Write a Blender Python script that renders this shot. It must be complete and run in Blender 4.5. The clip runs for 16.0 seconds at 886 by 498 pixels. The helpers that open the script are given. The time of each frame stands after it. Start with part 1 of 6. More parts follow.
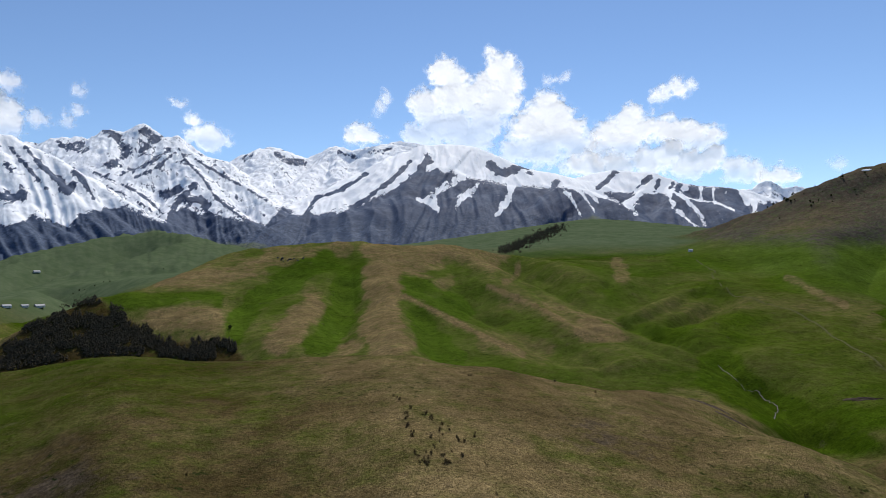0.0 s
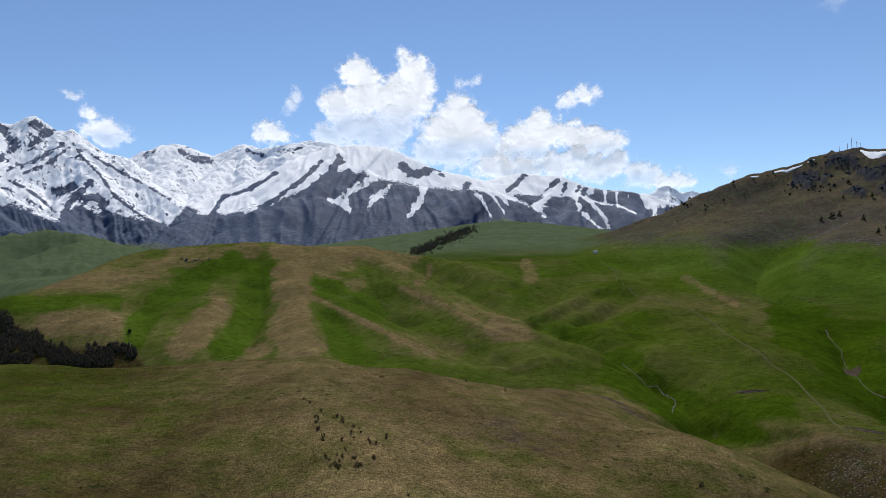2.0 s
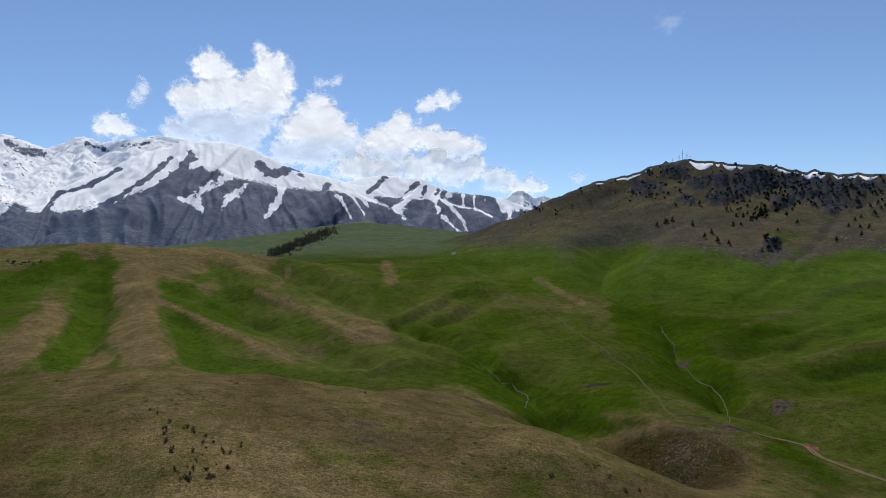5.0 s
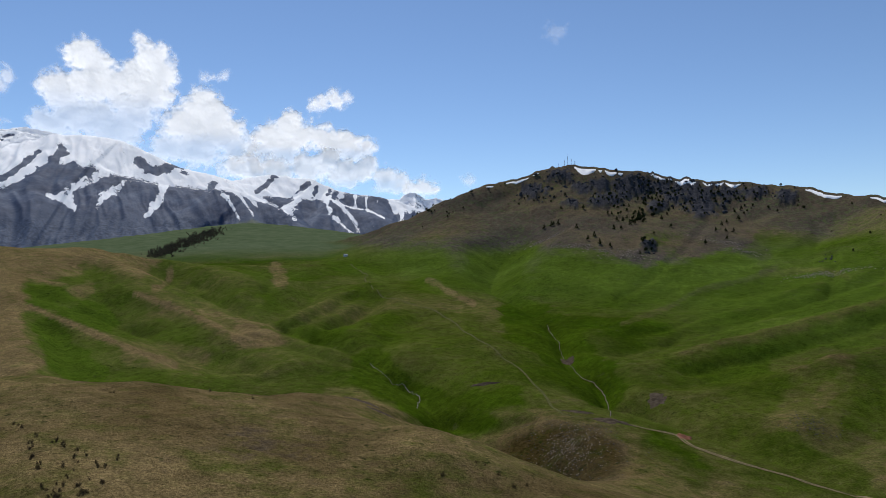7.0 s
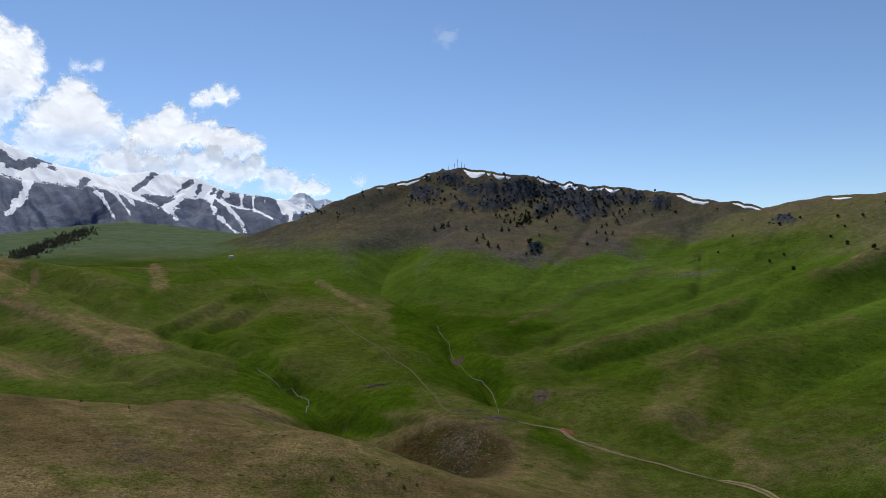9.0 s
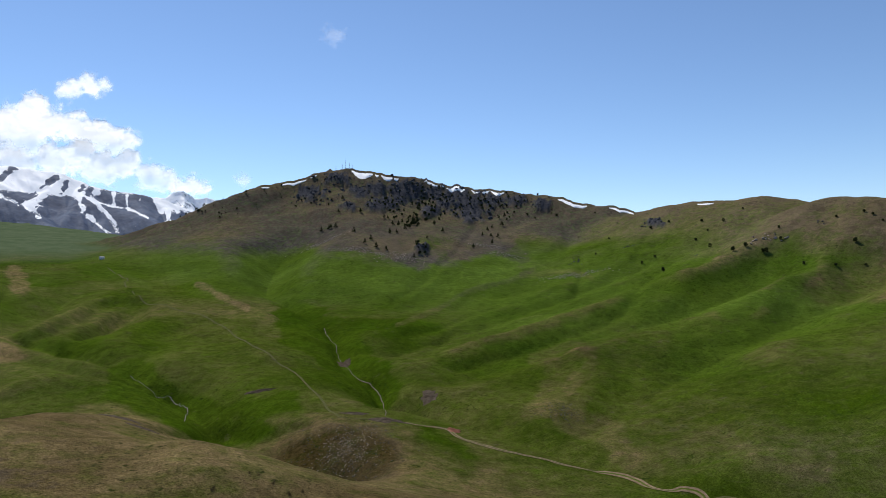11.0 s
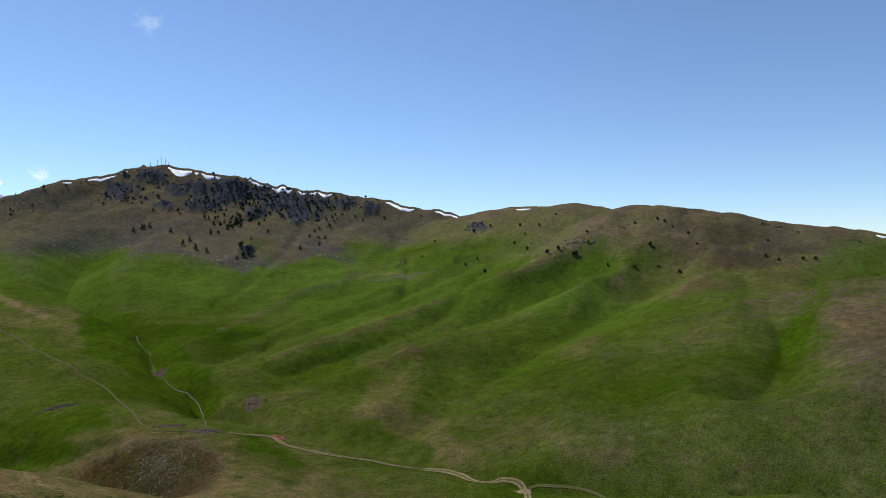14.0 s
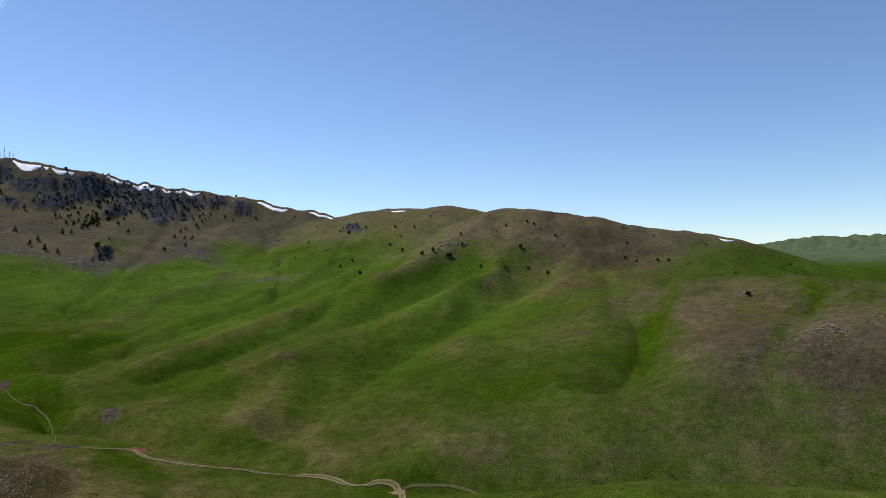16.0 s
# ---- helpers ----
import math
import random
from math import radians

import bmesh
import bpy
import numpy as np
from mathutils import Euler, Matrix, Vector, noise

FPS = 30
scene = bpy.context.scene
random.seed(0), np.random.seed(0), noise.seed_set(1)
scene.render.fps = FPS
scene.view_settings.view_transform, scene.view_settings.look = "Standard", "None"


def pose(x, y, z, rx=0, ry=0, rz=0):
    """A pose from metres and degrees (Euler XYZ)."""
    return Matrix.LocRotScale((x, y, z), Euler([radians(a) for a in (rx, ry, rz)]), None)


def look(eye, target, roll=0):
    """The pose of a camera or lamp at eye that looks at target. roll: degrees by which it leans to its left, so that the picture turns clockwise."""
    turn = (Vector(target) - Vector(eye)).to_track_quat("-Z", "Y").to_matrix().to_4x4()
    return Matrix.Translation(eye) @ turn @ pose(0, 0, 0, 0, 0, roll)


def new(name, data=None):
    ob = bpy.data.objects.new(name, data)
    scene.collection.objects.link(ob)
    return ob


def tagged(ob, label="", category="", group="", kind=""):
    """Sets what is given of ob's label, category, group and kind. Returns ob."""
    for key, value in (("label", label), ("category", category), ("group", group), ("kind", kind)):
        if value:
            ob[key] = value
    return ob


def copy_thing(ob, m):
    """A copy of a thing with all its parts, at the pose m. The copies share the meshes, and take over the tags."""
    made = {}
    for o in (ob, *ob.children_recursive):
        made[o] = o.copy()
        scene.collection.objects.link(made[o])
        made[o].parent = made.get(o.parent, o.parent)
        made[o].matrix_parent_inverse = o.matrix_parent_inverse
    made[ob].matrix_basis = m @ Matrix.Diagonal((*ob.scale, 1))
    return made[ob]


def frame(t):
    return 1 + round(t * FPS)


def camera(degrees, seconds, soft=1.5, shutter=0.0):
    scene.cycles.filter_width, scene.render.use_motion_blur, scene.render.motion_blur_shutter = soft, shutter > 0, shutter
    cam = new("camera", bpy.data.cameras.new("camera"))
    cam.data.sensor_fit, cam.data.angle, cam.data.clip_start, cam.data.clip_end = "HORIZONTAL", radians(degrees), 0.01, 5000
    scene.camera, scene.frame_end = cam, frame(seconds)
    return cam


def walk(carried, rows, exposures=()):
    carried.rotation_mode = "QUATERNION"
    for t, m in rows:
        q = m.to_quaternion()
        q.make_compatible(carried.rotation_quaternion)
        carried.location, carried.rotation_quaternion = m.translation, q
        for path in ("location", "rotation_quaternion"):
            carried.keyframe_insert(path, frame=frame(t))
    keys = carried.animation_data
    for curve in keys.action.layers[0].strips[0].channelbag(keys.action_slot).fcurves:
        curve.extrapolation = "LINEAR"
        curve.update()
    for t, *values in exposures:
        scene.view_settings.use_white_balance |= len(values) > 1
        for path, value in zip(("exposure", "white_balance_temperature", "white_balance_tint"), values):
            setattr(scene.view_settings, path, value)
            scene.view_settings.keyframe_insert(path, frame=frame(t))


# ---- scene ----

# ---------------------------------------------------------------- camera
EYE = Vector((0.0, 0.0, 95.0))          # the lookout, above the valley's ford at about zero
YAWS = [(0.0, 0.0), (0.5, -1.81), (1.0, -3.42), (1.5, -5.09), (2.0, -7.17), (2.5, -8.73), (3.0, -10.06), (3.5, -12.08),
        (4.0, -14.26), (6.5, -25.06), (7.0, -27.32), (7.5, -29.56), (8.0, -31.79), (8.5, -34.0), (9.0, -36.22), (11.5, -47.74),
        (12.0, -50.17), (12.5, -52.54), (13.0, -54.87), (13.5, -57.1), (14.0, -59.33), (14.5, -61.62), (15.0, -64.11), (15.5, -66.77),
        (16.0, -69.48)]
PITCH, LEAN = 0.85, -0.76


def facing(yaw):
    a, p = radians(yaw), radians(PITCH)
    return look(EYE, EYE + Vector((-math.sin(a) * math.cos(p), math.cos(a) * math.cos(p), math.sin(p))), LEAN)


cam = camera(64.5, 16.0, 0.65)
walk(cam, [(t, facing(yaw)) for t, yaw in YAWS], [(0.0, -0.27), (2.0, -0.36), (6.5, -0.44), (8.0, -0.42), (12.0, -0.09), (16.0, -0.10)])

# ---------------------------------------------------------------- sky and sun
SUN_BEARING, SUN_HEIGHT = 12.0, 52.0
world = bpy.data.worlds.new("sky")
scene.world = world
world.use_nodes = True
wn = world.node_tree.nodes
sky = wn.new("ShaderNodeTexSky")
sky.sky_type, sky.sun_disc = "NISHITA", False
sky.sun_elevation, sky.sun_rotation = radians(SUN_HEIGHT), radians(SUN_BEARING)
sky.altitude, sky.air_density, sky.dust_density, sky.ozone_density = 2200.0, 1.0, 0.18, 4.6
world.node_tree.links.new(sky.outputs[0], wn["Background"].inputs[0])
wn["Background"].inputs[1].default_value = 0.15

sun = new("sun", bpy.data.lights.new("sun", "SUN"))
sun.data.energy, sun.data.angle, sun.data.color = 5.0, radians(0.53), (1.0, 0.95, 0.87)
_b, _h = radians(SUN_BEARING), radians(SUN_HEIGHT)
sun.matrix_world = look((0, 0, 900), (-math.sin(_b) * math.cos(_h), -math.cos(_b) * math.cos(_h), 900 - math.sin(_h)))


# ---------------------------------------------------------------- numeric tools
def lattice(ix, iy, seed):
    h = (ix * 374761393 + iy * 668265263 + seed * 974634777) & 0x7FFFFFFF
    h = ((h ^ (h >> 13)) * 1274126177) & 0x7FFFFFFF
    return (h ^ (h >> 16)) & 0xFFFF


TURN = np.arange(65536) / 65535.0 * 2 * np.pi
TURN_COS, TURN_SIN = np.cos(TURN), np.sin(TURN)


def grain(x, y, seed=0):
    """Gradient noise, about -1 to 1."""
    ix, iy = np.floor(x), np.floor(y)
    fx, fy = x - ix, y - iy
    jx, jy = ix.astype(np.int64), iy.astype(np.int64)
    u, v = fx * fx * fx * (fx * (fx * 6 - 15) + 10), fy * fy * fy * (fy * (fy * 6 - 15) + 10)

    def corner(ox, oy):
        a = lattice(jx + ox, jy + oy, seed)
        return TURN_COS[a] * (fx - ox) + TURN_SIN[a] * (fy - oy)
    n0 = corner(0, 0) * (1 - u) + corner(1, 0) * u
    n1 = corner(0, 1) * (1 - u) + corner(1, 1) * u
    return (n0 * (1 - v) + n1 * v) * 1.5


def fbm(x, y, seed=0, octaves=4, gain=0.5):
    total, amp = 0.0, 1.0
    for k in range(octaves):
        total = total + amp * grain(x * 2 ** k + 17.3 * k, y * 2 ** k - 9.1 * k, seed + k)
        amp *= gain
    return total


def smax(a, b, k):
    h = np.maximum(k - np.abs(a - b), 0) / k
    return np.maximum(a, b) + h * h * k * 0.25


def smin(a, b, k):
    return -smax(-a, -b, k)


def step(a, b, x):
    t = np.clip((x - a) / (b - a), 0, 1)
    return t * t * (3 - 2 * t)


def sight(bearing, distance, angle):
    """A place by bearing (clockwise from the first heading), distance and angle of elevation from the lookout."""
    b = radians(bearing)
    return (distance * math.sin(b), distance * math.cos(b), EYE.z + distance * math.tan(radians(angle)))


def spot(bearing, distance, z):
    b = radians(bearing)
    return (distance * math.sin(b), distance * math.cos(b), z)


def curve_line(points, per=4):
    """Catmull-Rom through the points."""
    p = np.array(points, float)
    p = np.vstack([2 * p[0] - p[1], p, 2 * p[-1] - p[-2]])
    out = []
    for i in range(1, len(p) - 2):
        for t in np.arange(per) / per:
            a, b, c, d = p[i - 1], p[i], p[i + 1], p[i + 2]
            out.append(0.5 * (2 * b + (c - a) * t + (2 * a - 5 * b + 4 * c - d) * t * t + (3 * b - a - 3 * c + d) * t ** 3))
    return np.array(out + [p[-2]])


def line_field(X, Y, line):
    """For every place: the distance to the line, the line's height and length there, and the side (+1 on its left)."""
    best = np.full(X.shape, 1e9)
    z, s, side = np.zeros_like(X), np.zeros_like(X), np.ones_like(X)
    run = 0.0
    for a, b in zip(line[:-1], line[1:]):
        ab = b[:2] - a[:2]
        n = float(ab @ ab) + 1e-9
        t = np.clip(((X - a[0]) * ab[0] + (Y - a[1]) * ab[1]) / n, 0, 1)
        dx, dy = X - a[0] - t * ab[0], Y - a[1] - t * ab[1]
        d = np.hypot(dx, dy)
        near = d < best
        best = np.where(near, d, best)
        z = np.where(near, a[2] + t * (b[2] - a[2]), z)
        s = np.where(near, run + t * math.sqrt(n), s)
        side = np.where(near, np.sign(ab[0] * dy - ab[1] * dx), side)
        run += math.sqrt(n)
    return best, z, s, side


def ridge_height(X, Y, line, shape):
    """The line's height less its flanks: slope on the right, on the left, reach of the steep part, slope beyond, rounding."""
    right, left, reach, beyond, r = shape
    full = np.full(X.shape, -1e9)
    m = (line[:, 2].max() + 30) / beyond + 60
    near = (X > line[:, 0].min() - m) & (X < line[:, 0].max() + m) & (Y > line[:, 1].min() - m) & (Y < line[:, 1].max() + m)
    X, Y = X[near], Y[near]
    h = np.full(X.shape, -1e9)
    for a, b in zip(line[:-1], line[1:]):
        ab = b[:2] - a[:2]
        n = float(ab @ ab) + 1e-9
        px, py = X - a[0], Y - a[1]
        t = np.clip((px * ab[0] + py * ab[1]) / n, 0, 1)
        q = np.sqrt((px - t * ab[0]) ** 2 + (py - t * ab[1]) ** 2 + r * r) - r
        side = np.clip((ab[0] * py - ab[1] * px) / math.sqrt(n) / 12, -1, 1) * 0.5 + 0.5
        s = right + (left - right) * side
        h = np.maximum(h, a[2] + t * (b[2] - a[2]) - beyond * q - (s - beyond) * reach * (1 - np.exp(-q / reach)))
    full[near] = h
    return full


# ---------------------------------------------------------------- the lie of the land
# valleys and streams: lines of bearing, distance, height
VALLEYS = [
    [(125, 330, 2), (110, 300, 1), (90, 285, 1), (78, 280, 0), (65, 290, -1), (52, 360, -2), (44, 415, -3), (40, 440, -2)],
    [(40, 440, -2), (40.3, 460, 1.5), (37.5, 550, 11), (36.2, 640, 27), (33, 780, 40), (31.2, 900, 50), (32, 1050, 80)],
    [(36, 290, -4), (33, 310, -2.7), (28.5, 370, -1.5), (25.1, 440, 5), (21.5, 490, 19), (17, 560, 26), (11.8, 660, 40), (6, 860, 66)],
    [(-12, 380, 26), (-18, 425, 10), (-24, 480, 0), (-31, 540, -8), (-38, 620, -10), (-42, 900, -5), (-38, 1400, 2), (-34, 1800, 5), (-29, 2150, 25), (-24, 2400, 70)],
    [(-40, 690, -8), (-34, 750, -6), (-31.5, 815, -4), (-29, 920, 3), (-26, 1030, 12), (-23, 1150, 25)],
    [(-38, 880, -6), (-33, 920, -4), (-30, 1030, 0), (-27, 1170, 6)],
    [(-36, 1000, -4), (-31, 1150, 0), (-27, 1400, 4), (-29, 1800, 6)],
]
# flanks: slope on the right of the line, on its left, reach of the steep part, slope beyond, rounding
CREST, SPUR, RIB = (0.75, 0.75, 300, 0.14, 35), (0.46, 0.46, 80, 0.30, 9), (0.32, 0.32, 50, 0.24, 16)
FACE, TOP = (0.70, 0.60, 150, 0.13, 45), (0.36, 0.85, 170, 0.12, 50)
# ridges: group, flanks, line of bearing, distance, elevation
GULLIES = [
    [(61.5, 930, 72), (56, 820, 44), (50, 700, 24), (44.5, 610, 14), (41, 560, 10)],
    [(70, 790, 55), (63.5, 670, 30), (58, 600, 20), (52, 530, 12), (45.5, 470, 5)],
    [(76.5, 760, 52), (70, 600, 22), (64.5, 500, 8), (60, 420, 2), (56, 370, -1)],
    [(86, 760, 72), (84, 620, 52), (85, 480, 30), (83, 380, 14)],
    [(-7.5, 800, 88), (-7.3, 620, 46), (-8.5, 470, 30)],
    [(0.5, 780, 75), (2.5, 640, 42), (6, 540, 26), (10, 470, 16)],
    [(17.5, 820, 52), (15.2, 700, 36), (13.5, 640, 34)],
    [(21, 740, 38), (18.8, 620, 24)],
]
RIDGES = []


def ridge(group, flanks, *line):
    RIDGES.append((group, flanks, line))


ridge("middle", TOP, (-33.2, 520, -8.0), (-32.2, 550, -6.3), (-30.6, 600, -4.5), (-28.9, 640, -3.0), (-26.7, 700, -1.85), (-23.3, 760, -1.1), (-18.4, 830, 0.1), (-15, 870, 0.95), (-8.4, 900, 1.5), (-3.9, 900, 1.25), (3, 900, 1.0), (5.3, 920, 0.1), (7.6, 960, -0.2), (14.3, 1050, -0.3), (18.5, 1100, 0.1), (23, 1180, 1.0))
ridge("middle", SPUR, (-6.2, 860, 0.8), (-4.8, 700, -2.8), (-4.4, 560, -4.7), (-3.1, 420, -7.9))
ridge("middle", SPUR, (-9.0, 800, -0.3), (-10.3, 620, -3.9), (-13.0, 460, -6.9))
ridge("middle", SPUR, (-4.8, 700, -2.9), (-3.9, 640, -3.6), (0.7, 560, -5.3), (4.3, 480, -7.1), (8, 430, -9.3))
ridge("middle", SPUR, (2.1, 850, -0.2), (5.3, 680, -3.7), (9.8, 600, -5.3), (15, 520, -8.6))
ridge("middle", RIB, (0, 800, -0.4), (1.5, 700, -2.7), (3, 640, -4.2))
ridge("middle", RIB, (-20, 760, -1.0), (-19.5, 640, -3.0), (-18.5, 540, -4.8))
ridge("middle", (0.5, 0.35, 120, 0.25, 14), (-27.5, 670, -2.4), (-23.7, 580, -4.3), (-20, 530, -5.0), (-17.3, 500, -5.5), (-15.2, 450, -7.3))
ridge("meadow", SPUR, (19.5, 1060, -0.35), (20.7, 960, -0.95), (23.4, 760, -3.8), (26.1, 650, -6.1), (29.3, 545, -8.9), (32, 500, -10.4))
ridge("meadow", RIB, (19, 900, -1.9), (15.5, 720, -4.4), (14, 650, -5.6))
ridge("meadow", RIB, (22, 790, -3.5), (18.5, 640, -6.1), (18, 590, -7.0))
ridge("meadow", RIB, (24.6, 700, -5.0), (22.3, 590, -7.2), (22.2, 560, -7.9))
ridge("meadow", RIB, (16.5, 1000, -0.9), (12.5, 850, -2.0), (11.3, 760, -3.2))
ridge("meadow", SPUR, (24.5, 1000, -0.9), (26.5, 880, -2.2), (30, 740, -4.4), (31.5, 680, -5.6))
ridge("rocky", CREST, (17, 1220, -0.6), (21.1, 1260, 1.15), (24.6, 1310, 3.0), (27.8, 1360, 4.7), (30.5, 1400, 5.85), (33.3, 1440, 6.3), (36.3, 1470, 7.1), (37.7, 1480, 7.45), (39.2, 1490, 7.1), (42.5, 1500, 6.6), (46.1, 1490, 5.9), (50.5, 1460, 5.4), (54.7, 1410, 4.7), (60.7, 1320, 3.55), (66, 1350, 3.3))
ridge("rocky", SPUR, (43, 1500, 6.3), (44.5, 1350, 3.6), (45.5, 1200, 1.0), (44, 1080, -1.4))
ridge("rocky", SPUR, (37.7, 1480, 7.2), (37, 1330, 3.9), (35.5, 1200, 1.2), (35, 1100, -0.9))
ridge("rocky", SPUR, (50.5, 1460, 5.2), (51.2, 1320, 3.2), (50, 1180, 0.5), (48.5, 1080, -1.4))
ridge("rocky", SPUR, (30.5, 1400, 5.6), (30, 1250, 2.6), (29.5, 1150, 0.5))
ridge("grassy", FACE, (59, 1300, 3.0), (62, 1240, 3.65), (64.6, 1200, 4.1), (68, 1150, 4.15), (70.1, 1120, 4.3), (72, 1100, 3.9), (76, 1080, 3.0))
ridge("grassy", SPUR, (62.5, 1230, 3.2), (59, 1150, 1.2), (56, 1050, -0.65), (51.3, 950, -2.0), (44.9, 800, -4.2), (41.3, 700, -5.6))
ridge("grassy", FACE, (72.5, 1020, 3.2), (74.0, 990, 3.75), (75.4, 980, 3.95), (79.3, 950, 3.5), (84.1, 950, 2.55), (89.7, 960, 1.6), (91.5, 980, 1.1), (94, 1000, 0.4), (96, 1010, -0.5), (100, 1030, -2.2), (106, 1040, -2.5))
ridge("grassy", SPUR, (74.6, 975, 3.7), (70.2, 900, 1.4), (66.3, 820, -0.35), (60, 720, -3.0), (54.5, 640, -4.8), (48.5, 560, -6.6), (43.5, 500, -8.8))
ridge("grassy", SPUR, (73, 760, -2.2), (66.7, 630, -4.9), (61, 570, -6.2), (56.3, 520, -7.4), (48.5, 450, -10.6), (44.5, 430, -11.9))
ridge("grassy", (0.26, 0.26, 60, 0.22, 30), (82, 930, 1.0), (79.5, 800, -1.8), (72.5, 600, -6.4), (68.5, 440, -11.0), (66.6, 350, -15))
ridge("grassy", (0.26, 0.26, 60, 0.22, 30), (72, 600, -6.6), (78, 480, -9.8), (84, 400, -12.8), (87, 340, -15.6))
ridge("near_right", (0.34, 0.45, 130, 0.22, 50), (86.5, 650, -3.2), (89.5, 635, -2.1), (93.1, 620, -1.55), (97.6, 600, -1.7), (101.6, 580, -2.2), (112, 560, -3.2), (130, 500, -3))
ridge("near_right", (0.34, 0.45, 130, 0.24, 30), (98.5, 430, -6.6), (101.5, 430, -4.2), (105, 430, -3.2), (117, 400, -3.5))
ridge("meadow", (0.20, 0.20, 60, 0.14, 22), (32, 415, -12.3), (34.9, 385, -13.1), (39.5, 365, -13.9), (44.8, 310, -17.2))
ridge("near", (0.30, 0.30, 60, 0.24, 16), (11, 255, -10.9), (15, 275, -10.6), (18.3, 292, -10.6), (20.6, 305, -11.2), (23.3, 320, -13.1))
ridge("far", (0.22, 0.22, 500, 0.10, 120), (93, 2350, 0.0), (94.9, 2400, 0.5), (96.3, 2450, 0.95), (98.7, 2500, 1.2), (101.7, 2500, 1.2), (110, 2600, 1.5), (122, 2600, 1.2), (150, 2600, 1.5), (200, 2600, 1.5), (260, 2600, 1.5))
ridge("alp", (0.16, 0.16, 500, 0.10, 60), (-3, 1600, -0.4), (3.0, 1750, 0.9), (5.3, 1800, 1.3), (7.6, 1830, 1.9), (10, 1900, 2.4), (12.1, 1950, 3.0), (14.3, 1950, 2.6), (17.7, 1950, 1.9), (22.2, 1900, 1.7), (28, 1900, 2.2))
ridge("alp", (0.30, 0.30, 300, 0.20, 40), (-36, 2600, -0.4), (-32.3, 2600, -0.1), (-30.2, 2560, 0.1), (-28.5, 2550, 0.6), (-26.7, 2550, 1.1), (-24.4, 2560, 1.5), (-22.9, 2600, 2.45), (-21.9, 2580, 2.3), (-20, 2500, 1.0), (-17.8, 2450, 0.4), (-12, 2500, 0.6))
GROUPS = ["meadow", "near", "middle", "rocky", "grassy", "near_right", "far", "alp"]
# the hill under the lookout: bearing, distance and elevation of its brow
BROW = [(-180, 150, -14), (-90, 170, -12), (-60, 260, -9), (-40, 330, -7.9), (-32.3, 320, -7.54), (-26.3, 300, -6.95), (-22, 290, -7.3), (-18.1, 285, -7.83), (-10.3, 275, -7.90), (-5, 265, -7.85), (-2.1, 258, -7.99), (3.4, 245, -8.95), (9.7, 232, -10.46), (16.2, 215, -12.3), (22.3, 204, -13.9), (26, 198, -14.9), (30, 190, -16.5), (35, 180, -18.2), (45, 165, -21), (70, 150, -25), (110, 140, -26), (180, 150, -14)]


def near_hill(X, Y):
    b, d = np.degrees(np.arctan2(X, Y)), np.hypot(X, Y)
    t = curve_line(BROW, 8)
    far = np.interp(b, t[:, 0], t[:, 1])
    top = EYE.z + far * np.tan(np.radians(np.interp(b, t[:, 0], t[:, 2])))
    off = d - far
    return np.where(off < 0, top - 0.00030 * off ** 2, top - 0.42 * (np.sqrt(off ** 2 + 45 ** 2) - 45))


def land(X, Y, shares=False):
    """Height of the ground, which landform it belongs to, and (where asked) each landform's share of every place."""
    d = np.hypot(X, Y)
    base, cut = np.full(X.shape, 1e9), np.full(X.shape, 1e9)
    for v in VALLEYS:
        off, z, _, _ = line_field(X, Y, curve_line([spot(*p) for p in v], 3))
        base = smin(base, z + 0.10 * (np.sqrt(off ** 2 + 30 ** 2) - 30), 12)
        cut = np.minimum(cut, z + 0.55 * off + 1.5)
    H = smin(base, EYE.z + np.maximum(d, 700) * 0.010 - 10, 40)
    who = np.zeros(X.shape, np.int8)
    tops = [H] + [np.full(X.shape, -1e9) for _ in GROUPS[1:]]
    gain = 9 * step(330, 800, d)
    WX, WY = X + gain * fbm(X / 190, Y / 190, 5, 3), Y + gain * fbm(X / 190, Y / 190, 9, 3)
    for group, shape, pts in RIDGES:
        g = GROUPS.index(group)
        h = ridge_height(WX, WY, curve_line([sight(*p) for p in pts], 3), shape)
        who = np.where(h > H, g, who)
        tops[g] = np.maximum(tops[g], h)
        H = smax(H, h, 18 if group == "near_right" else 7)
    h = near_hill(X, Y)
    who = np.where(h > H, 1, who)
    tops[1] = np.maximum(tops[1], h)
    H = smin(smax(H, h, 8), cut, 10)
    for v in GULLIES:
        off, z, _, _ = line_field(X, Y, curve_line([spot(*p) for p in v], 3))
        H = smin(H, z + 5 + 0.28 * off + 0.004 * off ** 2, 9)
    rough = np.where(who == 3, step(110, 200, H), 0.0)
    H = H + rough * (7 * fbm(X / 70, Y / 70, 31, 5) - 1)
    gully = 1 - 2 * np.abs(fbm(X / 120, Y / 120, 41, 3))
    H = H + (1.6 * gully * step(330, 700, d) + 0.9 * (1 - 2 * np.abs(fbm(X / 48, Y / 48, 47, 3))) * step(300, 600, d) + 0.35 * fbm(X / 14, Y / 14, 4, 3)) * np.where(d < 2000, 1, 4)
    if not shares:
        return H, who
    tops = np.array(tops)
    w = np.exp(np.clip((tops - tops.max(0)) / 5, -30, 0))
    return H, who, w / w.sum(0)


